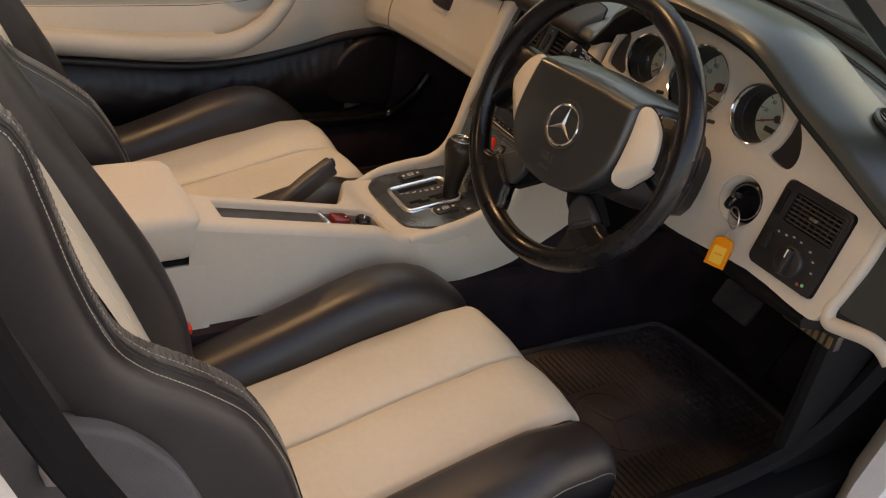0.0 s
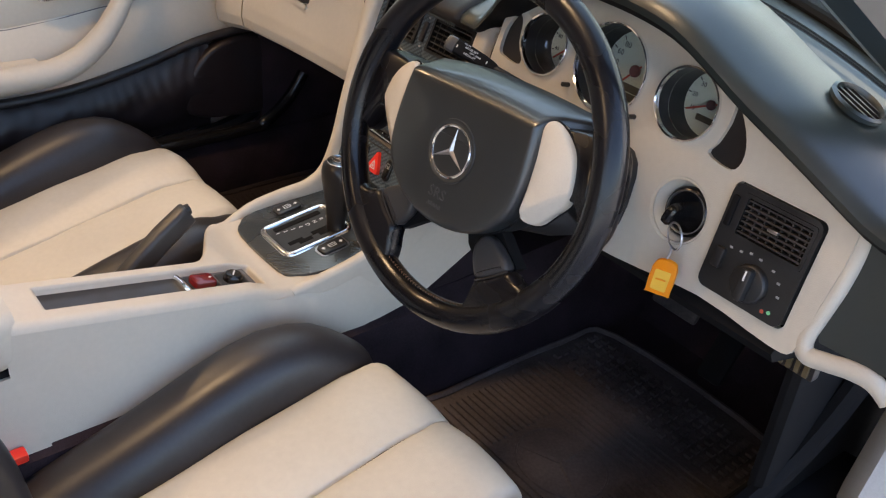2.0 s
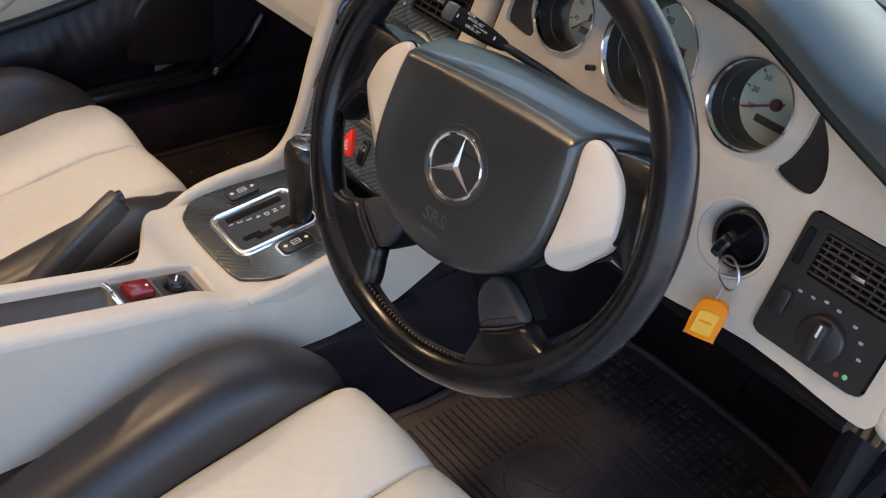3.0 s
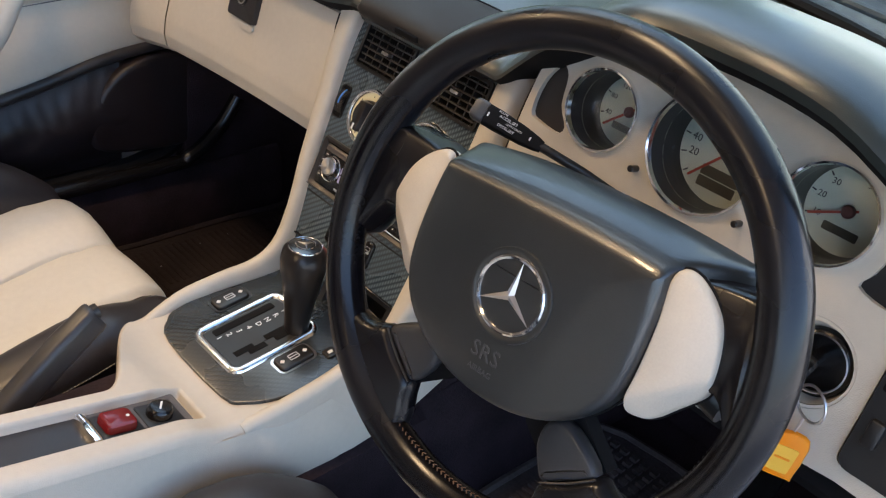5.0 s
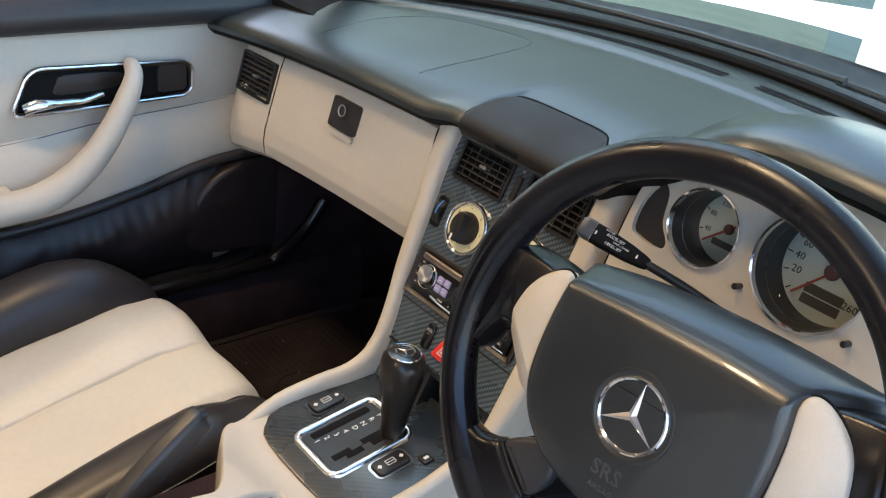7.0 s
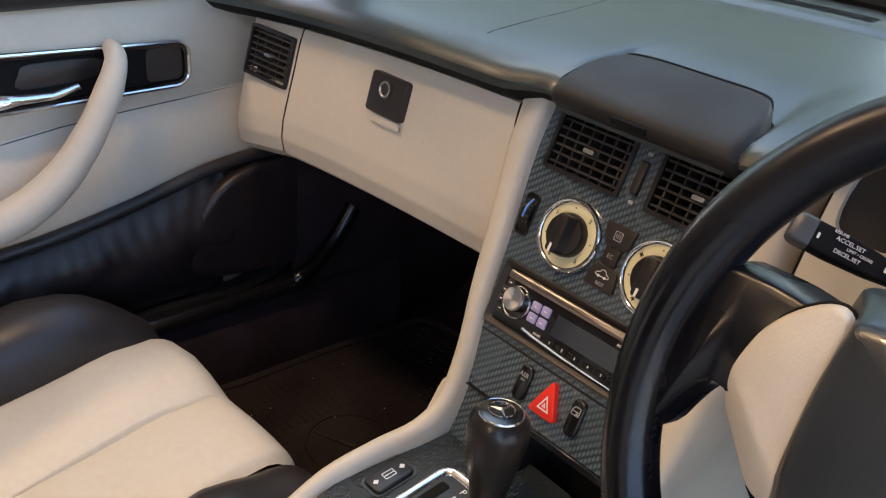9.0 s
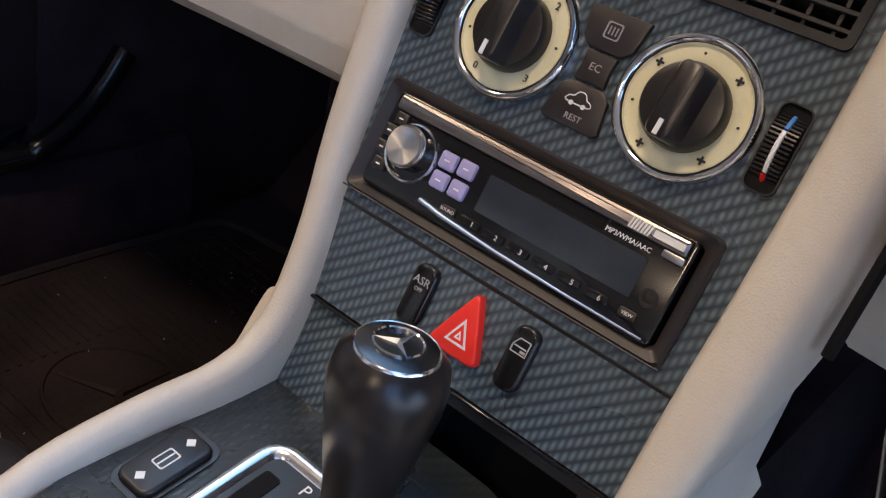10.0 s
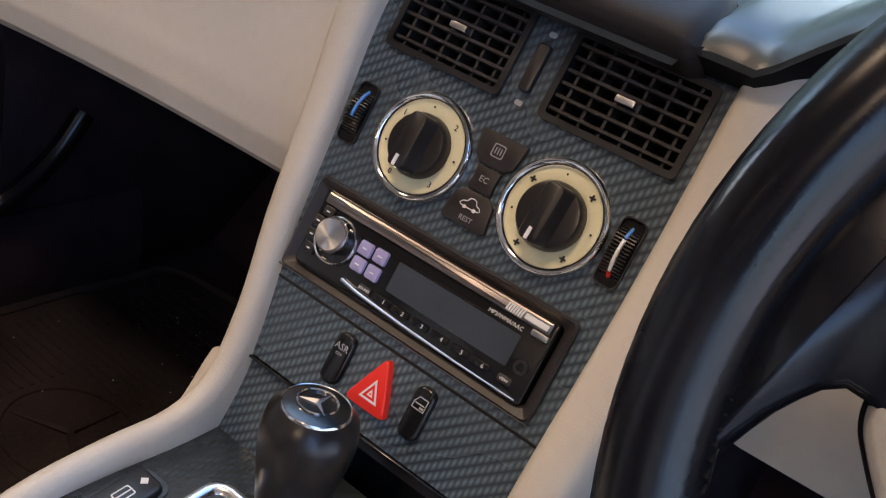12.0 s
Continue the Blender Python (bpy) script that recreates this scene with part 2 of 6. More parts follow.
def prism(poly, w0, w1, r=0.0, seg=2, both=False):
    """An outline in u, v raised from w0 to w1, its upper edge rounded by r."""
    rings = [[(u, v, w0) for u, v in poly]]
    if both and r:
        rings = [[(u, v, w0) for u, v in inset(poly, r)], [(u, v, w0 + r) for u, v in poly]]
    if r:
        rings.append([(u, v, w1 - r) for u, v in poly])
        for k in range(1, seg + 1):
            a = k / seg * math.pi / 2
            rings.append([(u, v, w1 - r + r * math.sin(a)) for u, v in inset(poly, r * (1 - math.cos(a)))])
    else:
        rings.append([(u, v, w1) for u, v in poly])
    return loft(rings)


def inset(poly, d):
    n, out = len(poly), []
    area = sum(poly[i][0] * poly[(i + 1) % n][1] - poly[(i + 1) % n][0] * poly[i][1] for i in range(n))
    s = 1 if area > 0 else -1
    for i in range(n):
        p, q, r = Vector(poly[i - 1]), Vector(poly[i]), Vector(poly[(i + 1) % n])
        a, b = (q - p), (r - q)
        if a.length < 1e-7 or b.length < 1e-7:
            out.append(tuple(q))
            continue
        a.normalize(), b.normalize()
        m = Vector((-a.y - b.y, a.x + b.x)) * s
        k = max(0.35, 1 + a.dot(b))
        out.append(tuple(q + m * (d / k)))
    return out


def rrect(u0, u1, v0, v1, r, n=4):
    out = []
    for cu, cv, a0 in ((u1 - r, v1 - r, 0), (u0 + r, v1 - r, 90), (u0 + r, v0 + r, 180), (u1 - r, v0 + r, 270)):
        for k in range(n + 1):
            a = radians(a0 + 90 * k / n)
            out.append((cu + r * math.cos(a), cv + r * math.sin(a)))
    return out


def smooth_poly(pts, n=4, closed=True):
    """Catmull-Rom through the points."""
    out, m = [], len(pts)
    vs = [Vector(p) for p in pts]
    for i in range(m if closed else m - 1):
        p0 = vs[(i - 1) % m] if closed or i > 0 else vs[i]
        p1, p2 = vs[i], vs[(i + 1) % m]
        p3 = vs[(i + 2) % m] if closed or i + 2 < m else p2
        for k in range(n):
            t = k / n
            out.append(tuple(0.5 * (2 * p1 + (p2 - p0) * t + (2 * p0 - 5 * p1 + 4 * p2 - p3) * t * t + (3 * p1 - p0 - 3 * p2 + p3) * t ** 3)))
    if not closed:
        out.append(tuple(vs[-1]))
    return out


def disc(cu, cv, r, n=32):
    return [(cu + r * math.cos(2 * math.pi * k / n), cv + r * math.sin(2 * math.pi * k / n)) for k in range(n)]


def lathe(profile, cu=0.0, cv=0.0, n=32, caps=True):
    """A profile of (radius, w) turned about the axis through (cu, cv)."""
    rings = [[(cu + r * math.cos(2 * math.pi * k / n), cv + r * math.sin(2 * math.pi * k / n), w) for k in range(n)] for r, w in profile]
    return loft(rings, caps)


def tube(path, radius, n=10, caps=True, flat=1.0, up=None):
    """A round (or flattened) rod along a path; radius may be one per point."""
    pts = [Vector(p) for p in path]
    rad = radius if isinstance(radius, (list, tuple)) else [radius] * len(pts)
    rings, ref = [], Vector(up) if up else None
    for i, p in enumerate(pts):
        d = (pts[min(i + 1, len(pts) - 1)] - pts[max(i - 1, 0)]).normalized()
        if ref is None:
            ref = d.orthogonal()
        a = (ref - d * ref.dot(d)).normalized()
        b = d.cross(a)
        if not up:
            ref = a
        rings.append([p + rad[i] * (math.cos(2 * math.pi * k / n) * a * flat + math.sin(2 * math.pi * k / n) * b) for k in range(n)])
    return loft(rings, caps)


def pierced(outer, holes, w0, w1):
    """A flat plate with openings, from w0 to w1."""
    bm = bmesh.new()
    loops = []
    for poly in [outer] + holes:
        vs = [bm.verts.new((u, v, w1)) for u, v in poly]
        loops.append([bm.edges.new((vs[i], vs[(i + 1) % len(vs)])) for i in range(len(vs))])
    bmesh.ops.triangle_fill(bm, use_beauty=True, use_dissolve=False, edges=[e for l in loops for e in l])
    faces = list(bm.faces)
    ret = bmesh.ops.extrude_face_region(bm, geom=faces)
    bmesh.ops.translate(bm, verts=[g for g in ret["geom"] if isinstance(g, bmesh.types.BMVert)], vec=(0, 0, w0 - w1))
    return bm


def frame3(o, u, v):
    u, v = Vector(u).normalized(), Vector(v).normalized()
    w = u.cross(v)
    m = Matrix.Identity(4)
    for i in range(3):
        m[i][0], m[i][1], m[i][2], m[i][3] = u[i], v[i], w[i], o[i]
    return m


def lettering(text, size, M, material, parent, name="lettering", depth=0.0002, align="CENTER"):
    cu = bpy.data.curves.new("tmp_text", "FONT")
    cu.body, cu.size, cu.extrude, cu.align_x, cu.align_y, cu.resolution_u = text, size, depth, align, "CENTER", 2
    ob = new("tmp_text", cu)
    bpy.context.view_layer.update()
    me = bpy.data.meshes.new_from_object(ob.evaluated_get(bpy.context.evaluated_depsgraph_get()))
    bpy.data.objects.remove(ob)
    bm = bmesh.new()
    bm.from_mesh(me)
    bpy.data.meshes.remove(me)
    return part(name, bm, material, parent, M=M, smooth=False)


def smooth01(t):
    t = max(0.0, min(1.0, t))
    return t * t * (3 - 2 * t)


def lerp_table(tab, x):
    if x <= tab[0][0]:
        return tab[0][1]
    for (a, p), (b, q) in zip(tab, tab[1:]):
        if x <= b:
            t = (x - a) / (b - a)
            t = t * t * (3 - 2 * t)
            return p + (q - p) * t
    return tab[-1][1]


def at2(u, v, w=0.0, turn=0.0):
    return Matrix.Translation((u, v, w)) @ Matrix.Rotation(radians(turn), 4, "Z")


# local frames: centre stack, dash face, gear plate, steering wheel
SF = frame3((0.003, 0.544, 0.748), (1, 0, 0), (0, 0.387, 0.922))
DF = frame3((0, 0.580, 0.885), (1, 0, 0), (0, 0.2425, 0.970))
GF = frame3((0.003, 0.345, 0.571), (1, 0, 0), (0, 0.9917, 0.129))
WA = radians(17.3)
WF = frame3((0.3678, 0.364, 0.8794), (1, 0.0578, 0), Vector((-0.0165, math.sin(WA), math.cos(WA))))


# ---- the setting: ground, car shell ----
ground = part("ground", grid(lambda u, v: (u, v, 0.05), [-400, -40, -8, -2, 0, 2, 8, 40, 400], [-400, -40, -8, -2, 0, 2, 8, 40, 400]), mat("concrete_yard", (0.42, 0.40, 0.37), 0.85, var=0.25, scale=0.8, bump=0.4, bscale=60))
tagged(ground, "pale grey concrete yard under the car", "ground", kind="structure")
# Unseen roof that shades the car; its edges and dark tone steer the reflections.
roof = part("roof", box(-5.0, 2.3, -6.0, 0.70, 3.0, 3.12), mat("dimmed_soffit", (0.28, 0.25, 0.22), 0.8, var=0.08, scale=1.5))
tagged(roof, "unseen canopy roof added to shade the car", "roof", kind="structure")
# Added slab, out of view: keeps sky reflections off the passenger's dash lip.
sky_block = part("roof_sky_block", box(-5.0, -2.2, 0.705, 2.4, 3.0, 3.12), bpy.data.materials["dimmed_soffit"])
tagged(sky_block, "unseen roof slab added to block sky reflections on the dash", "roof", kind="structure")
for nm, bx in (("wall_left", (-5.1, -4.95, -6.0, 0.9, 0.05, 3.0)), ("wall_rear", (-4.95, 1.15, -6.1, -5.95, 0.05, 3.0))):
    tagged(part(nm, box(*bx), mat("cream_wall", (0.36, 0.32, 0.27), 0.8, var=0.1, scale=1.2)), "plain cream painted wall", "wall", kind="structure")
for lx, ly in ((-0.2, -0.3), (-1.9, -0.6), (0.4, -3.0)):
    lamp = thing("ceiling_lamp", (lx, ly, 2.95), "long white tube lamp fixed under the roof", "ceiling lamp", "tube lamps")
    part("housing", box(lx - 0.1, lx + 0.1, ly - 0.34, ly + 0.34, 2.90, 3.0, 0.01), plain("white_enamel", (0.8, 0.8, 0.78), 0.5), lamp, "white enamel housing")
# Height is made up: a sunlit reflector for the driver's dash hood.
hall = part("wall_front", box(-3, 14, 9.0, 9.3, 0.05, 7.5), mat("white_rendered_wall", (0.8, 0.8, 0.78), 0.8, var=0.06, scale=0.7))
tagged(hall, "white wall beyond the bonnet, made tall to brighten hood reflections", "wall", kind="structure")

# Added wall for the dash top to mirror; it darkens and greens the sheen.
reflected_wall = part("wall_reflected", box(-12, -1.1, 3.4, 3.7, 0.05, 3.3), mat("grey_green_render", (0.15, 0.195, 0.185), 0.8, var=0.15, scale=0.9))
tagged(reflected_wall, "grey-green wall added to tone the dash reflections", "wall", kind="structure")

floor_pan = part("floor", box(-0.74, 0.74, -0.55, 1.25, 0.26, 0.30), M_CARPET)
tagged(floor_pan, "dark carpeted car floor", "floor", kind="structure")
firewall = part("wall_front_bulkhead", loft([[(x, y, z) for y, z in ((0.98, 0.28), (1.12, 0.42), (1.12, 0.90), (1.16, 0.90), (1.16, 0.28))] for x in (-0.74, 0.74)]), M_CARPET)
tagged(firewall, "dark carpeted bulkhead behind the pedals", "bulkhead", kind="structure")
rear_wall = part("wall_rear_bulkhead", loft([[(x, y, z) for y, z in ((-0.52, 0.28), (-0.66, 0.95), (-0.72, 0.95), (-0.60, 0.28))] for x in (-0.74, 0.74)]), M_CARPET)
tagged(rear_wall, "dark carpeted wall behind the seats", "bulkhead", kind="structure")


def tunnel_ring(y, half, top):
    return [(-half - 0.03, y, 0.29), (-half, y, top - 0.03), (-half + 0.02, y, top), (half - 0.02, y, top), (half, y, top - 0.03), (half + 0.03, y, 0.29)]


tunnel = part("tunnel", loft([tunnel_ring(y, h, t) for y, h, t in ((-0.55, 0.12, 0.50), (0.3, 0.115, 0.485), (0.6, 0.13, 0.48), (1.12, 0.16, 0.52))]), M_CARPET)
tagged(tunnel, "dark carpeted transmission tunnel under the console", "tunnel", kind="structure")

# sills: painted metal with a black seal; the driver's side stands open
for side, nm in ((1, "sill_driver"), (-1, "sill_passenger")):
    prof = [(0.60, 0.29), (0.605, 0.40), (0.62, 0.425), (0.68, 0.43), (0.704, 0.425), (0.704, 0.22), (0.62, 0.20)]
    sill = part(nm, loft([[(side * x, y, z) for x, z in prof] for y in (-0.75, -0.2, 0.4, 0.85)]), M_DARK if side > 0 else M_CARPET)
    tagged(sill, "black plastic covered door sill" if side > 0 else "dark carpeted door sill", "door sill", kind="structure")
    seal = part("door_seal", tube([(side * x, y, z) for x, y, z in smooth_poly([(0.705, -0.385, 0.98), (0.695, -0.355, 0.89), (0.688, -0.325, 0.81), (0.684, -0.29, 0.73), (0.672, -0.25, 0.60), (0.655, -0.18, 0.47), (0.645, -0.05, 0.437), (0.645, 0.3, 0.435), (0.65, 0.62, 0.45), (0.67, 0.74, 0.56), (0.69, 0.80, 0.75), (0.70, 0.86, 0.92)], 5, False)], 0.016, 8), M_DARK, sill, "black rubber door seal")

rocker_panel = part("rocker_panel", loft([[(x, y, z) for x, z in ((0.728, 0.38), (0.738, 0.398), (0.752, 0.396), (0.768, 0.37), (0.79, 0.32), (0.80, 0.20), (0.705, 0.20))] for y in (-0.75, -0.2, 0.4, 0.85)]), M_PAINT)
tagged(rocker_panel, "silver painted lower door frame", "door frame", kind="structure")

# driver's A-post and B-post, painted, with dark inner lining
post_a = part("door_post_front", loft([[(x, y, z) for x, y in ((0.735, yy + 0.01), (0.775, yy), (0.82, yy + 0.03), (0.82, yy + 0.25), (0.70, yy + 0.25), (0.70, yy + 0.06))] for yy, z in ((0.68, 0.22), (0.71, 0.45), (0.80, 0.70), (0.86, 0.93))]), M_PAINT)
tagged(post_a, "silver painted front door post", "door post", kind="structure")
kick = part("kick_panel", box(0.635, 0.66, 0.64, 1.1, 0.30, 0.80, 0.012), M_DARK)
tagged(kick, "dark footwell side trim", "trim panel", kind="structure")
post_b = part("door_post_rear", loft([[(x, y, z) for x, y in ((0.695, yy - 0.015), (0.79, yy - 0.02), (0.84, yy - 0.07), (0.84, yy - 0.5), (0.70, yy - 0.5))] for yy, z in ((-0.22, 0.22), (-0.27, 0.5), (-0.33, 0.75), (-0.41, 0.98))]), M_PAINT)
tagged(post_b, "silver painted rear door post", "door post", kind="structure")

# screen frame, windscreen, scuttle and bonnet
def screen_y(x):
    return 1.05 - 0.22 * (abs(x) / 0.66) ** 2


xs = [-0.66 + 0.066 * i for i in range(21)]
bonnet = thing("bonnet", (0, 1.6, 0.8), "silver painted bonnet beyond the windscreen", "bonnet")
part("panel", grid(lambda x, t: (x * 1.12, 1.30 + t * 1.25 - 0.2 * (x / 0.66) ** 2, 0.972 - 0.05 * t - 0.10 * t * t - 0.06 * (x / 0.66) ** 2), xs, [0, 0.15, 0.3, 0.5, 0.7, 0.85, 1]), M_PAINT, bonnet)
part("scuttle", grid(lambda x, t: (x * 1.1, screen_y(x) + 0.03 + t * 0.22, 0.93 + 0.012 * math.sin(t * 9) - 0.03 * (x / 0.66) ** 2), xs, [0, 0.2, 0.4, 0.6, 0.8, 1]), M_PLASTIC, bonnet, "black plastic scuttle panel")
for sx in (-0.30, 0.18):
    w = part("wiper", tube([(sx + 0.5 * t - 0.1, screen_y(sx + 0.5 * t - 0.1) + 0.055 - 0.02 * t, 0.950 + 0.008 * t) for t in (0, 0.25, 0.5, 0.75, 1)], 0.006, 8), M_PLASTIC, bonnet, "black wiper blade lying on the glass")

screen = thing("windscreen", (0, 1.05, 0.94), "clear raked windscreen in a black frame", "windscreen")
def glass_pt(x, t, off=0.0):
    return (x * (1 - 0.13 * t), screen_y(x) - 0.62 * t * (1 - 0.1 * (x / 0.66) ** 2) + off, 0.945 - 0.03 * (x / 0.66) ** 2 + 0.37 * t)


pane = part("pane", grid(lambda x, t: glass_pt(x, t), xs, [0, 0.25, 0.5, 0.75, 1]), M_GLASS, screen, "clear glass pane", facing_to=(0, -0.5, -0.86))
pane.visible_shadow = False
part("rubber_strip", tube([glass_pt(x, 0.0, -0.004) for x in xs], 0.009, 8), M_DARK, screen, "black rubber strip")
part("header_rail", tube([glass_pt(x, 1.0) for x in xs], 0.026, 8), M_DASH, screen, "dark trimmed header rail")
for s in (0, -1):
    part("screen_pillar", tube([glass_pt(xs[s], t) for t in (-0.1, 0.3, 0.7, 1.0)], 0.028, 8), M_DASH, screen, "dark trimmed screen pillar")

# ---- dashboard ----
dash = thing("dashboard", (0, 0.75, 0.70), "beige and dark grey vinyl dashboard with round gauges", "dashboard")
HOOD = [(0.122, 0.0), (0.16, 0.037), (0.20, 0.072), (0.25, 0.108), (0.30, 0.126), (0.36, 0.131), (0.42, 0.132), (0.465, 0.127), (0.50, 0.114), (0.55, 0.092), (0.61, 0.072), (0.68, 0.048), (0.72, 0.036)]
PROF = [(0.640, 0.868), (0.600, 0.874), (0.572, 0.884), (0.562, 0.893), (0.561, 0.901), (0.566, 0.9085), (0.580, 0.9150), (0.62, 0.9235), (0.68, 0.930), (0.76, 0.934), (0.84, 0.936), (0.90, 0.935), (0.925, 0.9335), (0.940, 0.9315), (0.946, 0.9330), (0.952, 0.9360), (0.958, 0.9375), (1.00, 0.9390), (1.03, 0.9400), (1.065, 0.9410)]


def dash_top(x, i):
    y, z = PROF[i]
    droop = 0.036 * (min(abs(x), 0.70) / 0.65) ** 2.4
    h = curve_table(HOOD, x)
    fall = max(0.0, 1 - max(0.0, y - 0.60) / 0.30) if i > 1 else 0.97
    fall = fall * fall * (3 - 2 * fall)
    reach = h / 0.11 * (0.022 if i < 8 else 0.0)
    pull = -0.22 * (abs(x) / 0.66) ** 2 * max(0, (y - 0.70) / 0.33)
    bed = 0.014 * smooth01((0.094 - abs(x + 0.003)) / 0.012) * (1 - smooth01((y - 0.645) / 0.012)) if i > 3 else 0.0
    bay = smooth01(((0.150 if x < 0 else 0.200) - abs(x)) / 0.05) * max(0.0, 1 - max(0.0, y - 0.56) / 0.10)
    return (x, y - reach + pull + 0.016 * bay, z - droop + h * fall + bay * (0.013, 0.012, 0.008, 0.004)[i] if i < 4 else z - droop - bed + h * fall)


dx = [-0.70 + 0.02 * i for i in range(29)] + [-0.128 + 0.008 * i for i in range(54)] + [0.32 + 0.02 * i for i in range(22)]
part("top_cover", grid(dash_top, dx, list(range(3, len(PROF)))), M_DASH, dash, "dark grey-green grained vinyl top")
# Underside rows of the same cover, coloured black to stand for the overhang's shade.
part("top_shade", grid(dash_top, dx, [0, 1, 2, 3]), M_DARK, dash, "underside of the overhang, blackened for its shade")
def ledge(x, y, up):
    return (x, y - 0.22 * (abs(x) / 0.66) ** 2 * max(0, (y - 0.70) / 0.33), 0.9375 + 0.0004 * (y - 0.958) / 0.01 - 0.036 * (min(abs(x), 0.70) / 0.65) ** 2.4 + up)


for x0, x1 in ((-0.54, -0.02), (0.03, 0.58)):
    for y0 in (0.978, 0.990):
        part("demister_slot", grid(lambda x, t: ledge(x, y0 + 0.007 * t, 0.0008), [x0 + (x1 - x0) * k / 24 for k in range(25)], [0, 1]), M_DARK, dash, "black demister slot")

# airbag lid outline on the passenger side
seam = smooth_poly([(-0.44, 0.61), (-0.46, 0.72), (-0.44, 0.83), (-0.40, 0.865), (-0.28, 0.865), (-0.235, 0.83), (-0.215, 0.72), (-0.215, 0.61)], 5, False)


def top_z(x, y):
    zz = PROF[-1][1]
    for (a, p), (b, q) in zip(PROF[4:], PROF[5:]):
        if a <= y <= b:
            zz = p + (q - p) * (y - a) / (b - a)
    return zz - 0.036 * (abs(x) / 0.65) ** 2.4


part("airbag_seam", tube([(x, y - 0.22 * (abs(x) / 0.66) ** 2 * max(0, (y - 0.70) / 0.33), top_z(x, y) - 0.0004) for x, y in seam], 0.0011, 5), M_PLASTIC, dash, "thin airbag lid seam")

# passenger side: glovebox face, end panel with outlet
FACE = [(0.602, 0.880), (0.583, 0.878), (0.577, 0.862), (0.569, 0.83), (0.561, 0.80), (0.554, 0.772), (0.552, 0.750), (0.556, 0.732), (0.572, 0.720), (0.63, 0.712), (0.76, 0.70)]


def face_ring(x, drop, back=0.0, low=0.0):
    return [(x, y + back, z - drop - low * (0.88 - z)) for y, z in FACE]


def droop_at(x):
    return 0.036 * (min(abs(x), 0.70) / 0.65) ** 2.4


def strip(x0, x1, n, extra=lambda x: (0.0, 0.0)):
    return loft([face_ring(x0 + (x1 - x0) * k / n, droop_at(x0 + (x1 - x0) * k / n), *extra(x0 + (x1 - x0) * k / n)) for k in range(n + 1)], caps=False, closed=False)


FINE = [(lerp_table([(k, p[0]) for k, p in enumerate(FACE)], i / 4), lerp_table([(k, p[1]) for k, p in enumerate(FACE)], i / 4)) for i in range(4 * len(FACE) - 3)]


def glove_pt(k, i):
    x = -0.488 + 0.3525 * k
    y, z = FINE[i]
    return (x + 0.17 * max(0.0, 0.872 - z) * k ** 6, y, z - droop_at(x))


part("glovebox_lid", grid(glove_pt, [k / 24 for k in range(25)], list(range(4 * len(FACE) - 3))), M_BEIGE, dash, "beige vinyl glovebox lid")


def end_pt(x, i):
    y, z = FINE[i]
    low = 0.12 * max(0.0, (-x - 0.49) / 0.19)
    return (x, y + 0.16 * max(0.0, (-x - 0.585) / 0.10) ** 2.2, z - droop_at(x) - low * (0.88 - z))


end_bm = grid(end_pt, [-0.685, -0.675, -0.662, -0.648, -0.632, -0.615, -0.600, -0.5885, -0.57, -0.545, -0.52, -0.4985, -0.491], list(range(len(FINE))))
bmesh.ops.delete(end_bm, geom=[f for f in end_bm.faces if -0.5885 < f.calc_center_median().x < -0.4985 and 0.792 < f.calc_center_median().z < 0.843], context="FACES")
part("end_panel", end_bm, M_BEIGE, dash, "beige vinyl end panel")
part("gap", box(-0.4915, -0.4875, 0.585, 0.60, 0.74, 0.87), M_DARK, dash, "dark shut line")
part("gap", tube([Vector(glove_pt(1.0, i)) + Vector((0.0010, -0.0002, 0)) for i in range(0, 34)], 0.0012, 6), M_DARK, dash, "dark shut line")
part("gap", box(-0.1445, -0.105, 0.603, 0.62, 0.70, 0.885), M_DARK, dash, "dark shut line")
part("dash_core", box(-0.66, 0.62, 0.66, 0.95, 0.74, 0.905), M_DARK, dash, "dark inner frame")

latch = part("latch", prism(rrect(-0.336, -0.279, -0.072, -0.030, 0.004), -0.006, 0.004, 0.001), M_BROWN, dash, "dark square glovebox latch", M=DF)
part("lock_cylinder", lathe([(0.010, 0.003), (0.010, 0.006), (0.008, 0.0065), (0.006, 0.005)], -0.309, -0.045, 20), M_LEVER, latch, "round metal lock", M=DF)
part("lock_ring", lathe([(0.0085, 0.0045), (0.0085, 0.0066), (0.0075, 0.0070), (0.0066, 0.0064), (0.0066, 0.0045)], -0.309, -0.045, 24, False), M_SATIN, latch, "thin metal lock ring", M=DF)
part("latch_hollow", prism(rrect(-0.334, -0.281, -0.082, -0.0735, 0.004), -0.003, 0.0002), M_BEIGE, latch, "beige finger hollow", M=DF)


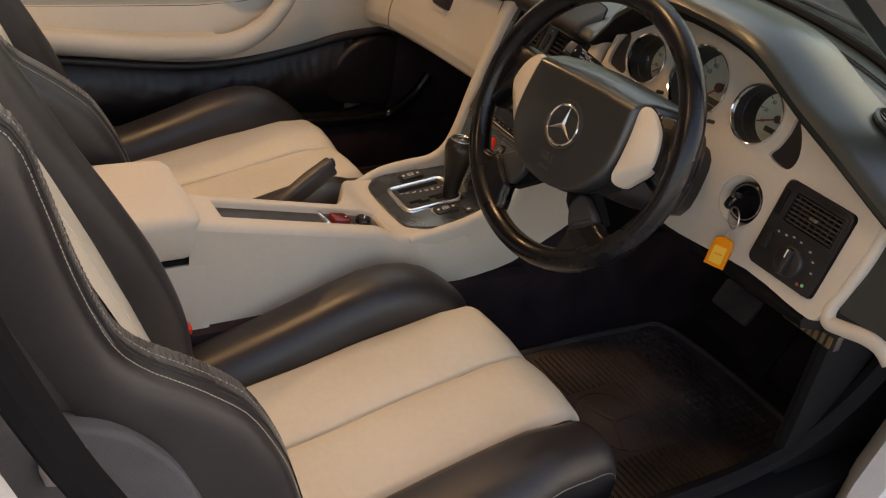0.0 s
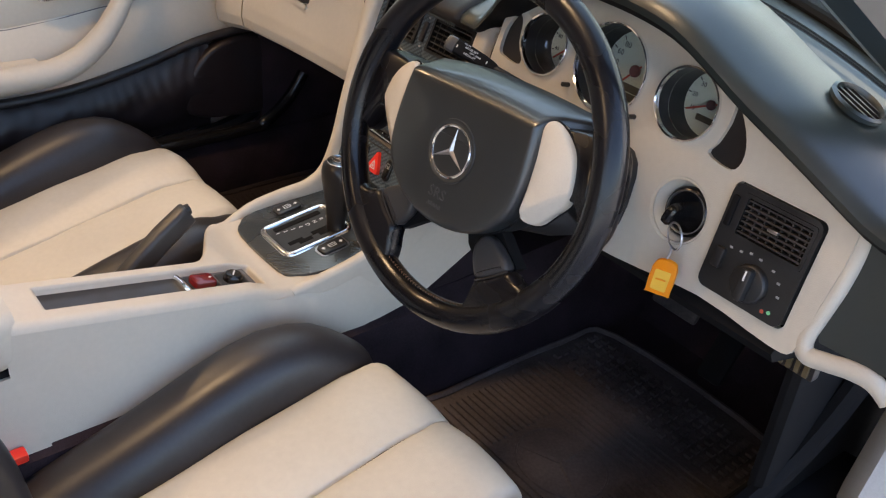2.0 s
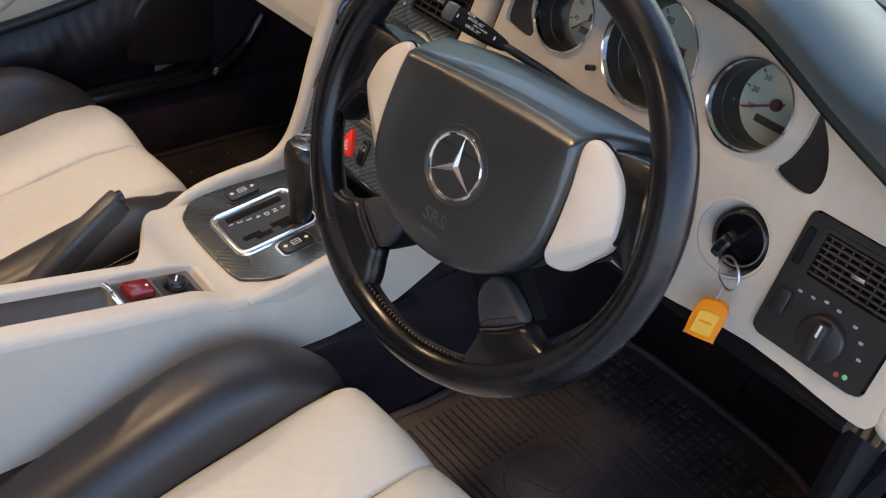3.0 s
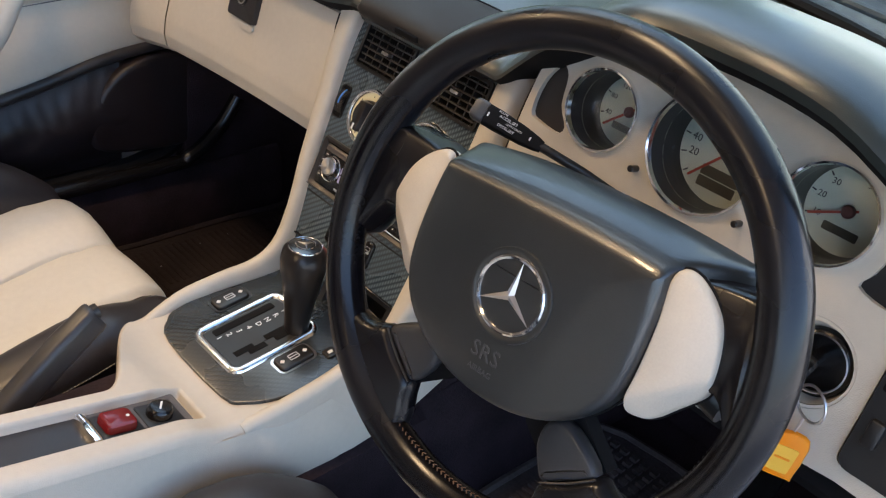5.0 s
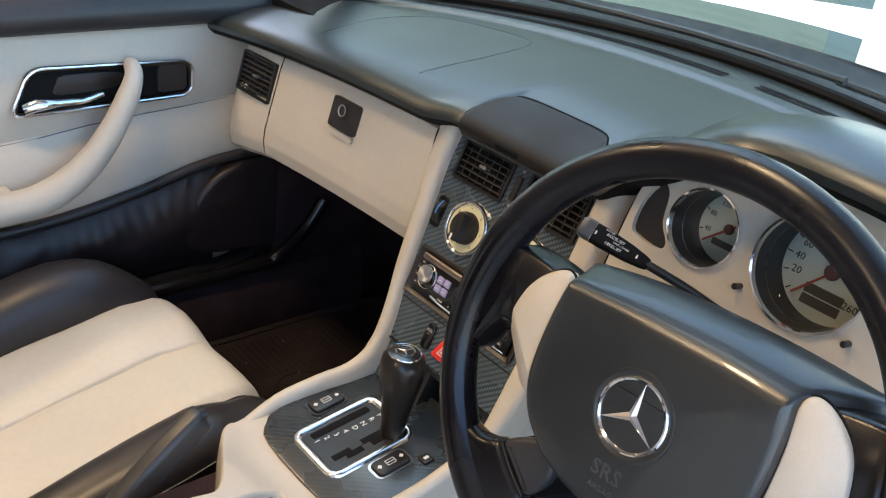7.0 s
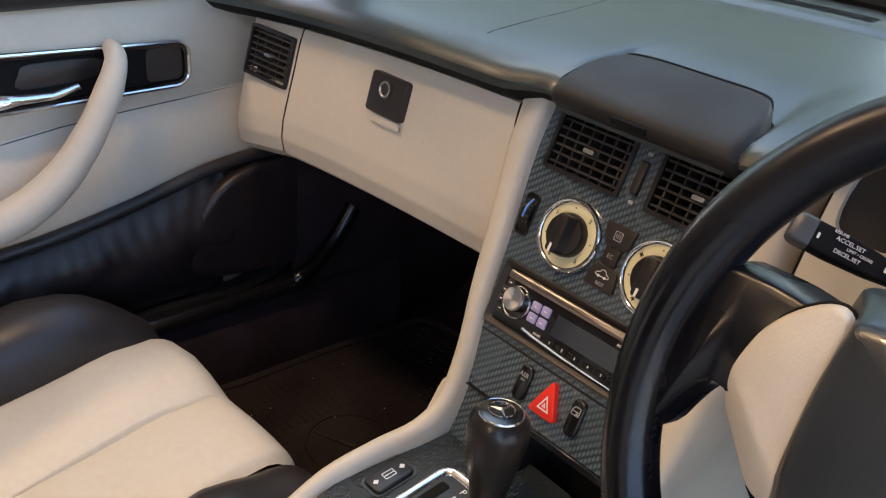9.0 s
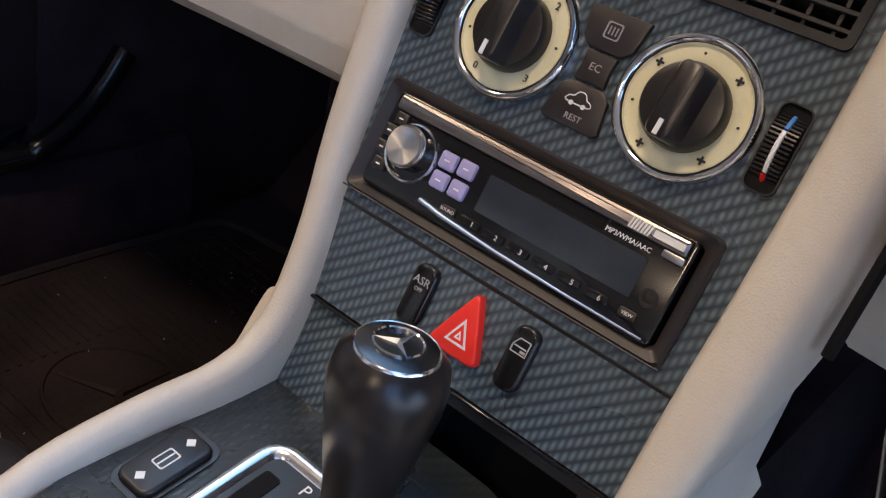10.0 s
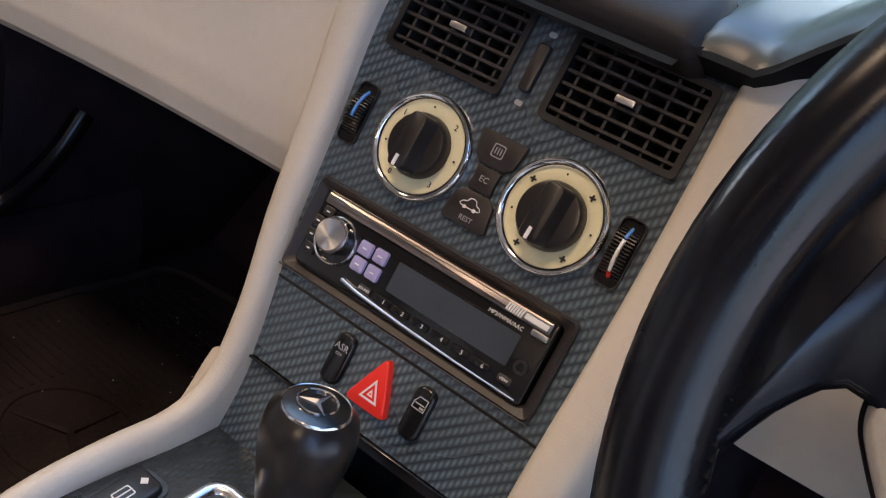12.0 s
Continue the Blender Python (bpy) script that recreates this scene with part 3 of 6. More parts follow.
def outlet(parent, M, u0, u1, v0, v1, rows, cols, name="air_outlet", deep=0.02, label="black louvred air outlet"):
    """A framed air outlet with level and upright slats and a small tab."""
    v = part(name, pierced(rrect(u0, u1, v0, v1, 0.004), [rrect(u0 + 0.004, u1 - 0.004, v0 + 0.004, v1 - 0.004, 0.002)], -deep, 0.003), M_PLASTIC, parent, label, M=M, sharp=30)
    part("backing", prism(rrect(u0 + 0.002, u1 - 0.002, v0 + 0.002, v1 - 0.002, 0.002), -deep - 0.004, -deep), M_DARK, v, M=M)
    for i in range(rows):
        vv = v0 + 0.004 + (v1 - v0 - 0.008) * (i + 0.5) / rows
        part("slat", box(u0 + 0.004, u1 - 0.004, vv - 0.0011, vv + 0.0011, -0.009, 0.0008, 0.0004, 1), M_SLAT, v, M=M)
    for i in range(cols):
        uu = u0 + 0.004 + (u1 - u0 - 0.008) * (i + 0.5) / cols
        part("vane", box(uu - 0.0009, uu + 0.0009, v0 + 0.004, v1 - 0.004, -0.015, -0.0015), M_SLAT, v, M=M)
    um, vm = (u0 + u1) / 2, (v0 + v1) / 2
    part("tab", box(um - 0.006, um + 0.006, vm - 0.002, vm + 0.002, -0.004, 0.005, 0.001), M_SATIN, v, "small bright tab", M=M)
    return v


PV = frame3((-0.5435, 0.5695, 0.8165), (1, 0.0, 0.03), (0, 0.2425, 0.97))
outlet(dash, PV, -0.048, 0.048, -0.031, 0.031, 7, 5)

# driver's side: beige gauge panel with openings
G1, G2, G3 = (0.243, 0.030, 0.037), (0.350, 0.036, 0.052), (0.463, 0.036, 0.040)
outer = smooth_poly([(0.1605, 0.006), (0.1660, 0.045), (0.178, 0.064), (0.215, 0.092), (0.29, 0.128), (0.36, 0.134), (0.43, 0.130), (0.50, 0.104), (0.56, 0.072), (0.62, 0.044), (0.678, 0.012), (0.690, -0.02), (0.685, -0.09), (0.680, -0.143), (0.655, -0.152), (0.56, -0.146), (0.44, -0.160), (0.30, -0.165), (0.1525, -0.165), (0.1535, -0.12), (0.1570, -0.05)], 3)
moon_l = smooth_poly([(0.185, 0.052), (0.172, 0.030), (0.170, 0.000), (0.182, -0.006), (0.205, -0.008), (0.212, 0.000), (0.200, 0.018), (0.196, 0.045)], 3)
moon_r = smooth_poly([(0.520, 0.058), (0.540, 0.035), (0.549, 0.012), (0.545, -0.005), (0.530, -0.008), (0.508, -0.002), (0.514, 0.012), (0.519, 0.035)], 3)
holes = [disc(u, v, r) for u, v, r in (G1, G2, G3)] + [disc(0.502, -0.073, 0.0345, 32), rrect(0.553, 0.661, -0.132, -0.012, 0.008), moon_l, moon_r]
panel = pierced(outer, holes, -0.012, 0.0)
for cut in (-0.088, -0.10, -0.112, -0.124, -0.136, -0.148):
    bmesh.ops.bisect_plane(panel, geom=panel.verts[:] + panel.edges[:] + panel.faces[:], plane_co=(0, cut, 0), plane_no=(0, 1, 0))
for cut in (0.24, 0.30, 0.34, 0.38, 0.42):
    bmesh.ops.bisect_plane(panel, geom=panel.verts[:] + panel.edges[:] + panel.faces[:], plane_co=(cut, 0, 0), plane_no=(1, 0, 0))
for vert in panel.verts:
    vert.co.z -= 0.050 * (max(0.0, -0.080 - vert.co.y) / 0.085) ** 2 * (1 - smooth01((vert.co.x - 0.30) / 0.12))
part("gauge_panel", panel, M_BEIGE, dash, "beige gauge surround with round openings", M=DF, sharp=30)
part("panel_gap", tube([DF @ Vector(p) for p in smooth_poly([(0.1652, 0.040, -0.0030), (0.1600, 0.002, -0.0030), (0.1565, -0.05, -0.0030), (0.1530, -0.11, -0.0030), (0.1515, -0.163, -0.0030)], 4, False)], 0.0030, 6), M_DARK, dash, "dark shut line beside the rail")
for mo in (moon_l, moon_r):
    part("corner_recess", prism(mo, -0.02, -0.006), M_BROWN, dash, "dark crescent recess", M=DF)


def gauge(c, start, step, marks, needle, tilt=(0.0, 0.0)):
    u, v, r = c
    g = part("gauge", lathe([(r + 0.0016, -0.002), (r + 0.0016, 0.0025), (r + 0.0006, 0.0042), (r - 0.0012, 0.0034), (r - 0.0018, -0.002)], u, v, 64, False), M_CHROME, dash, "chrome ringed round gauge", M=DF)
    part("tunnel", lathe([(r - 0.001, 0.002), (r * 0.93, -0.050), (r * 0.96, -0.050), (r + 0.001, 0.0)], u, v, 40, False), M_PLASTIC, g, "dark gauge tunnel", M=DF)
    part("dial", lathe([(r * 0.96, -0.054), (r * 0.96, -0.050), (0.001, -0.0498)], u, v, 40), M_FACE, g, "pale printed dial", M=DF)
    for k, txt in enumerate(marks):
        a = radians(start - step * k)
        rr = r * 0.66
        if txt:
            lettering(txt, r * 0.19, DF @ at2(u + rr * math.cos(a), v + rr * math.sin(a), -0.0495), M_INK, g, "number")
        part("tick", box(r * 0.80, r * 0.90, -0.0006, 0.0006, -0.0497, -0.0494), M_INK, g, M=DF @ Matrix.Translation((u, v, 0)) @ Matrix.Rotation(a, 4, "Z"))
    a = radians(needle)
    part("needle", join(box(-0.2 * r, r * 0.82, -0.0011, 0.0011, -0.0475, -0.0465)), M_NEEDLE, g, "red needle", M=DF @ Matrix.Translation((u, v, 0)) @ Matrix.Rotation(a, 4, "Z"))
    part("hub", lathe([(r * 0.14, -0.048), (r * 0.14, -0.045), (r * 0.11, -0.0435)], u, v, 20), M_HUB, g, "dull red needle hub", M=DF)
    for lv, hw in (((-0.45, 0.38),) if r < 0.045 else ((-0.42, 0.36), (-0.62, 0.36))):
        part("counter", prism(rrect(u - r * hw, u + r * hw, v + r * (lv - 0.09), v + r * (lv + 0.09), 0.001, 2), -0.0498, -0.0490), M_LCD, g, "small dark counter window", M=DF)
    lens = part("lens", lathe([(r * 0.94, -0.020), (r * 0.94, -0.0195)], u, v, 40), M_LENS, g, "clear lens", M=DF)
    lens.visible_shadow = False
    return g


gauge(G1, 200, 38, ["40", "80", "120", "", "160"], 222)
gauge(G2, 222, 22, ["", "20", "40", "60", "80", "", "", "140", "", "180", "", "", "260"], 229)
gauge(G3, 205, 33, ["10", "20", "30", "", "50", "60", "70"], 206)
for u, v in ((0.298, -0.002), (0.404, -0.002)):
    part("reset_knob", lathe([(0.003, -0.004), (0.003, 0.011), (0.002, 0.012)], u, v, 12), M_PLASTIC, dash, "short black reset knob", M=DF)

# ignition lock
IG = DF @ Matrix.Translation((0.506, -0.073, -0.012))
ign = part("ignition_lock", lathe([(0.029, -0.006), (0.0275, 0.004), (0.024, 0.006), (0.022, 0.002), (0.0215, -0.010), (0.001, -0.011)], 0, 0, 40), M_GLOSS, dash, "round black ignition lock", M=IG)
part("ring", lathe([(0.0248, 0.004), (0.0246, 0.0066), (0.0236, 0.0068), (0.0230, 0.004)], 0, 0, 40, False), M_SATIN, ign, "thin bright ring", M=IG)
part("funnel", loft([[(r * math.cos(2 * math.pi * k / 40) - (r - 0.028) * 0.5, r * math.sin(2 * math.pi * k / 40), w) for k in range(40)] for r, w in ((0.038, 0.0126), (0.0365, 0.0118), (0.031, 0.003), (0.028, -0.004))], False), M_BEIGE, ign, "beige hollow round the lock", M=IG)

# switch panel with outlet and lamp knob
sp = part("switch_panel", pierced(rrect(0.555, 0.659, -0.131, -0.013, 0.010), [rrect(0.571, 0.655, -0.067, -0.019, 0.003)], -0.010, 0.005), M_PLASTIC, dash, "black switch panel with lamp knob", M=DF, sharp=30)
outlet(sp, DF @ Matrix.Translation((0, 0, 0.003)), 0.571, 0.655, -0.067, -0.019, 7, 8, "outlet", 0.015)
part("shutter_wheel", prism(rrect(0.559, 0.566, -0.060, -0.026, 0.002), 0.0, 0.008, 0.001), M_DARK, sp, "ribbed shutter wheel", M=DF)
knob = part("lamp_knob", lathe([(0.021, 0.003), (0.0205, 0.010), (0.019, 0.012), (0.018, 0.0125)], 0.612, -0.103, 32), M_PLASTIC, sp, "round black lamp knob", M=DF)
part("grip", prism([(0.6065 + du, -0.103 + dv) for du, dv in rrect(0, 0.011, -0.018, 0.018, 0.004)], 0.012, 0.022, 0.002), M_PLASTIC, knob, M=DF)
part("pointer", box(0.611, 0.613, -0.098, -0.087, 0.022, 0.0224), M_WHITE, knob, "white pointer", M=DF)
part("thumb_wheel", prism(rrect(0.563, 0.575, -0.105, -0.082, 0.003), 0.004, 0.010, 0.002), M_PLASTIC, sp, "small level thumb wheel", M=DF)
for u, v in ((0.578, -0.078), (0.590, -0.077), (0.601, -0.074), (0.613, -0.075), (0.630, -0.079), (0.640, -0.088), (0.645, -0.101)):
    part("mark", prism(rrect(u - 0.0019, u + 0.0019, v - 0.0012, v + 0.0012, 0.0005, 2), 0.005, 0.0054), M_DIM, sp, "white symbol", M=DF)
part("tell_tale", prism(disc(0.636, -0.122, 0.0022, 12), 0.005, 0.0056), M_NEEDLE, sp, "orange lamp mark", M=DF)
part("tell_tale", prism(disc(0.643, -0.120, 0.0022, 12), 0.005, 0.0056), plain("green_mark", (0.2, 0.6, 0.3)), sp, "green lamp mark", M=DF)

# outer end: dark cheek with a beige border that hooks outwards
part("cheek", prism([(0.672, 0.0), (0.76, -0.005), (0.77, -0.122), (0.695, -0.126), (0.680, -0.10)], -0.05, -0.012), M_DASH, dash, "dark outer cheek", M=DF)
part("border_trim", tube([DF @ Vector(p) for p in smooth_poly([(0.682, 0.012, -0.014), (0.690, -0.02, -0.012), (0.690, -0.06, -0.011), (0.685, -0.10, -0.010), (0.682, -0.128, -0.009), (0.690, -0.142, -0.009), (0.710, -0.139, -0.010), (0.735, -0.133, -0.011), (0.758, -0.133, -0.013), (0.776, -0.144, -0.018)], 5, False)], 0.0105, 14, flat=0.9), M_BEIGE, dash, "beige rounded border that hooks outwards", sharp=70)
side = part("side_outlet", lathe([(0.030, 0.000), (0.031, 0.005), (0.027, 0.007), (0.025, 0.003), (0.025, -0.01)], 0, 0, 28, False), M_DASH, dash, "round side outlet", M=frame3((0.611, 0.654, 0.9615), (0.93, 0.0, -0.37), (-0.03, 0.995, -0.08)))
SV = frame3((0.611, 0.654, 0.9615), (0.93, 0.0, -0.37), (-0.03, 0.995, -0.08))
part("backing", prism(disc(0, 0, 0.026, 24), -0.012, -0.006), M_DARK, side, M=SV)
for k in (-2, -1, 0, 1, 2):
    h = math.sqrt(0.025 ** 2 - (k * 0.009) ** 2)
    part("slat", box(-h, h, k * 0.009 - 0.0015, k * 0.009 + 0.0015, -0.006, 0.003), M_PLASTIC, side, M=SV)

# lower trim under the gauges, knee side of the console, column shroud
part("knee_panel", loft([[(x, y + (0.06 if y < 0.7 else 0.0) * (1 - smooth01((x - 0.22) / 0.16)), z) for y, z in ((0.545, 0.728), (0.552, 0.715), (0.60, 0.70), (0.80, 0.66), (0.80, 0.74), (0.56, 0.74))] for x in (0.14, 0.20, 0.25, 0.30, 0.35, 0.40, 0.55, 0.66)]), M_DARK, dash, "dark knee panel")

# ---- centre stack ----
stack = thing("centre_stack", (0, 0.50, 0.60), "dark centre stack with carbon weave facing and beige rails", "centre console")
facing = [(-0.090, -0.118), (0.112, -0.118), (0.112, -0.065), (0.112, 0.05), (0.112, 0.157), (-0.115, 0.157), (-0.108, 0.05), (-0.099, -0.065)]
VL, VR = (-0.0990, -0.0135, 0.091, 0.1450), (0.0135, 0.1005, 0.091, 0.1450)
part("facing", pierced(facing, [rrect(*VL, 0.004), rrect(*VR, 0.004), rrect(-0.089, 0.089, -0.054, -0.001, 0.003)], -0.010, 0.0), M_WEAVE, stack, "grey-blue carbon weave facing", M=SF, sharp=30)
part("fold", tube([SF @ Vector((u, -0.066, -0.0002)) for u in (-0.104, 0, 0.104)], 0.0012, 4), M_PLASTIC, stack, "dark fold line")
part("lower_lip", box(-0.090, 0.100, -0.1205, -0.1185, -0.012, 0.0025, 0.0006, 1), M_GLOSS, stack, "thin dark lower lip", M=SF)
outlet(stack, SF, *VL, 6, 6)
outlet(stack, SF, *VR, 6, 6)
part("outlet_wheel", prism(rrect(-0.0045, 0.0035, 0.100, 0.129, 0.002), -0.003, 0.004, 0.0015), M_BROWN, stack, "ribbed outlet wheel", M=SF)
for v in (0.0935, 0.1355):
    part("mark", prism(rrect(-0.003, 0.002, v - 0.0016, v + 0.0016, 0.0012, 2), 0.0, 0.0004), M_DIM, stack, "grey outlet mark", M=SF)


def climate_dial(u, v, turn, name, marks):
    d = part(name, lathe([(0.0332, 0.0), (0.0332, 0.0035), (0.0328, 0.0050), (0.0318, 0.0060), (0.0306, 0.0061), (0.0292, 0.0054), (0.0280, 0.0042), (0.0276, 0.001)], u, v, 64, False), M_CHROME, stack, "chrome ringed climate dial", M=SF)
    part("scale_ring", lathe([(0.0287, 0.001), (0.0285, 0.0026), (0.022, 0.0036), (0.0195, 0.003), (0.0195, 0.001)], u, v, 48, False), M_CREAM, d, "cream printed scale ring", M=SF)
    k = part("knob", lathe([(0.0195, 0.002), (0.0193, 0.009), (0.0180, 0.0115), (0.016, 0.012)], u, v, 40), M_KNOB, d, "dark turning knob", M=SF)
    R = SF @ at2(u, v, 0, turn)
    part("grip", loft([[(x * s, y * t, w) for x, y in rrect(-0.0075, 0.0075, -0.0175, 0.0175, 0.004)] for s, t, w in ((1.35, 1, 0.0105), (1.05, 1, 0.0135), (0.90, 0.985, 0.019), (0.72, 0.96, 0.0214), (0.5, 0.93, 0.022))]), M_KNOB, k, M=R)
    part("pointer", box(-0.0011, 0.0011, -0.0165, -0.0095, 0.0219, 0.0226), M_WHITE, k, "white pointer", M=R)
    for j, t in enumerate(marks):
        a = radians(-118 - 48 * j)
        p = SF @ at2(u + 0.0243 * math.cos(a), v + 0.0243 * math.sin(a), 0.0037)
        if t == ".":
            part("dot", prism(disc(0, 0, 0.0007, 8), 0, 0.0003), M_INK, d, M=p)
        elif t == "#":
            part("symbol", join(prism(rrect(-0.002, 0.002, -0.0006, 0.0006, 0.0003, 2), 0, 0.0003), prism(rrect(-0.0006, 0.0006, -0.002, 0.002, 0.0003, 2), 0, 0.0003)), M_INK, d, "small black symbol", M=p)
        else:
            lettering(t, 0.0052, p, M_INK, d, "number")
    return d


climate_dial(-0.0420, 0.0460, -2, "fan_dial", ["0", ".", "1", ".", "2", ".", "3"])
climate_dial(0.0512, 0.0460, -3, "air_dial", ["#", ".", "#", ".", "#", ".", "#"])

# three stacked buttons between the dials
SB = SF @ Matrix.Translation((0.0042, 0, 0))
for j, (poly, txt) in enumerate((([(-0.016, 0.0735), (0.016, 0.0735), (0.0135, 0.058), (0.0085, 0.054), (-0.0085, 0.054), (-0.0135, 0.058)], "frame"), ([(-0.0085, 0.0535), (0.0085, 0.0535), (0.0078, 0.046), (0.0085, 0.0385), (-0.0085, 0.0385), (-0.0078, 0.046)], "EC"), ([(-0.0085, 0.038), (0.0085, 0.038), (0.0135, 0.034), (0.016, 0.0185), (0.013, 0.0165), (-0.013, 0.0165), (-0.016, 0.0185), (-0.0135, 0.034)], "REST"))):
    b = part("climate_button", prism(inset(poly, 0.0003), -0.003, 0.003, 0.0009), M_BROWN, stack, "dark climate button", M=SB)
    if txt == "frame":
        part("symbol", pierced(rrect(-0.004, 0.004, 0.060, 0.068, 0.001, 2), [rrect(-0.0034, 0.0034, 0.0606, 0.0674, 0.001, 2)], 0.003, 0.0034), M_DIM, b, M=SB)
        for q in (-0.0018, 0, 0.0018):
            part("symbol", box(q - 0.0003, q + 0.0003, 0.062, 0.066, 0.003, 0.0034), M_DIM, b, M=SB)
    elif txt == "EC":
        lettering("EC", 0.0052, SB @ at2(0, 0.046, 0.003), M_DIM, b)
    else:
        lettering("REST", 0.0042, SB @ at2(0.001, 0.0215, 0.003), M_DIM, b)
        car = smooth_poly([(-0.006, 0.028), (-0.0055, 0.0305), (-0.003, 0.0312), (-0.0012, 0.0335), (0.0022, 0.0335), (0.004, 0.031), (0.0062, 0.0302), (0.006, 0.028)], 3)
        part("symbol", tube([(u, v, 0.0032) for u, v in car + car[:1]], 0.00035, 4), M_WHITE, b, "white car outline", M=SB)
        for q in (-0.0032, 0.0034):
            part("symbol", lathe([(0.0012, 0.003), (0.0012, 0.0034)], q, 0.0277, 10), M_WHITE, b, M=SB)


def thumb_wheel(u, colours):
    w = part("temperature_wheel", pierced(rrect(u - 0.0074, u + 0.0074, 0.0262, 0.0658, 0.0042), [rrect(u - 0.0066, u + 0.0066, 0.0270, 0.0650, 0.0036)], -0.004, 0.0022), M_PLASTIC, stack, "ribbed temperature wheel in a black frame", M=SF)
    part("wheel_bed", prism(rrect(u - 0.0066, u + 0.0066, 0.0270, 0.0650, 0.0036), -0.001, 0.0006), M_DARK, w, "black wheel bed", M=SF)
    ring = [(u + 0.0, 0.046 + 0.0185 * math.sin(a), 0.0195 * math.cos(a) - 0.014) for a in [radians(-78 + 156 * k / 26) for k in range(27)]]
    for k, (p, q) in enumerate(zip(ring, ring[1:])):
        m = [(x + y) / 2 for x, y in zip(p, q)]
        part("rib", box(-0.0062, 0.0062, -0.00068, 0.00068, -0.002, 0.0012, 0.0003, 1), M_KNOB, w, M=SF @ Matrix.Translation(m) @ Matrix.Rotation(radians(78 - 156 * (k + 0.5) / 26), 4, "X"))
    for (v0, v1, m) in colours:
        pts = [(u, 0.046 + 0.0185 * math.sin(a), 0.0195 * math.cos(a) - 0.0128) for a in [radians(v0 + (v1 - v0) * k / 8) for k in range(9)]]
        part("colour_stripe", tube(pts, 0.0013, 5), m, w, "printed colour stripe", M=SF)


thumb_wheel(0.0935, ((25, 60, M_BLUE), (-35, 22, M_WHITE), (-60, -38, M_RED)))
thumb_wheel(-0.0935, ((-10, 60, M_BLUE),))

# switches under the radio
def rocker(u, v, turn=0):
    return part("rocker_switch", prism(rrect(u - 0.0068, u + 0.0068, v - 0.0165, v + 0.0165, 0.0055), -0.003, 0.0045, 0.002, 3), M_GLOSS, stack, "rounded black rocker switch", M=SF)


s = rocker(-0.0265, -0.0880)
lettering("ASR", 0.0058, SF @ at2(-0.0265, -0.0805, 0.0045), M_DIM, s)
lettering("OFF", 0.0028, SF @ at2(-0.0265, -0.0850, 0.0045), M_DIM, s)
hz = part("hazard_switch", prism(inset(smooth_poly([(0.0025, -0.0740), (0.0050, -0.0722), (0.0075, -0.0740), (0.0180, -0.0985), (0.0180, -0.1015), (0.0155, -0.1035), (-0.0065, -0.1035), (-0.0090, -0.1015), (-0.0088, -0.0985)], 2), 0.0), -0.003, 0.006, 0.0012, 2), M_RED, stack, "bright red triangular hazard switch", M=SF, sharp=75)
tri = [(0.005, -0.084), (0.0115, -0.0975), (-0.0015, -0.0975)]
part("symbol", pierced(tri, [inset(tri, 0.0011)], 0.006, 0.0064), M_WHITE, hz, "white triangle outline", M=SF)
tri2 = inset(tri, 0.0028)
part("symbol", pierced(tri2, [inset(tri2, 0.0007)], 0.006, 0.0064), M_WHITE, hz, "white triangle outline", M=SF)
s = rocker(0.0350, -0.0880)
door_icon = [(0.0305, -0.0855), (0.0305, -0.0815), (0.0330, -0.0778), (0.0392, -0.0778), (0.0392, -0.0855)]
part("symbol", pierced(door_icon, [inset(door_icon, 0.0005)], 0.0045, 0.0049), M_DIM, s, "pale door outline", M=SF)
part("symbol", box(0.0315, 0.0382, -0.0823, -0.0817, 0.0045, 0.0049), M_DIM, s, M=SF)
part("symbol", box(0.0355, 0.0382, -0.0845, -0.0832, 0.0045, 0.0049), M_DIM, s, M=SF)

# ashtray panel and open cubby below the lip
low = frame3((0.003, 0.4985, 0.638), (1, 0, 0), (0, 0.42, 0.91))
part("ashtray_lid", prism([(-0.096, -0.058), (-0.012, -0.058), (-0.012, -0.002), (-0.098, -0.002)], -0.008, -0.002, 0.001), M_WEAVE, stack, "carbon weave ashtray lid", M=low)
part("cubby", pierced([(-0.012, -0.058), (0.094, -0.058), (0.096, -0.002), (-0.012, -0.002)], [[(-0.004, -0.050), (0.086, -0.050), (0.088, -0.008), (-0.004, -0.008)]], -0.05, -0.004), M_PLASTIC, stack, "black open cubby", M=low, sharp=30)
part("cubby_back", box(-0.012, 0.094, -0.058, 0.0, -0.056, -0.05), M_DARK, stack, M=low)
part("backing", box(-0.10, 0.105, -0.06, 0.16, -0.075, -0.058), M_DARK, stack, M=SF)

# beige rails that run down the stack and along the console
RAIL_YZ = [(0.597, 0.884), (0.580, 0.84), (0.556, 0.78), (0.529, 0.715), (0.505, 0.66), (0.482, 0.620), (0.452, 0.598), (0.41, 0.588), (0.36, 0.580), (0.315, 0.573)]
RAIL_X = {-1: (-0.123, -0.122, -0.113, -0.1045, -0.0930, -0.0880, -0.0905, -0.0985, -0.1050, -0.1075), 1: (0.1265, 0.1265, 0.126, 0.124, 0.121, 0.1175, 0.1125, 0.1075, 0.1020, 0.0940)}


def rail_path(sgn):
    top = [(0.1285, 0.608, 0.906)] if sgn > 0 else []
    return smooth_poly(top + [(x, y, z - (0.022 if y < 0.33 else (0.005 if sgn < 0 else 0.016) if y < 0.38 else 0.010 if sgn > 0 and y < 0.42 else 0.0)) for x, (y, z) in zip(RAIL_X[sgn], RAIL_YZ)], 4, False)


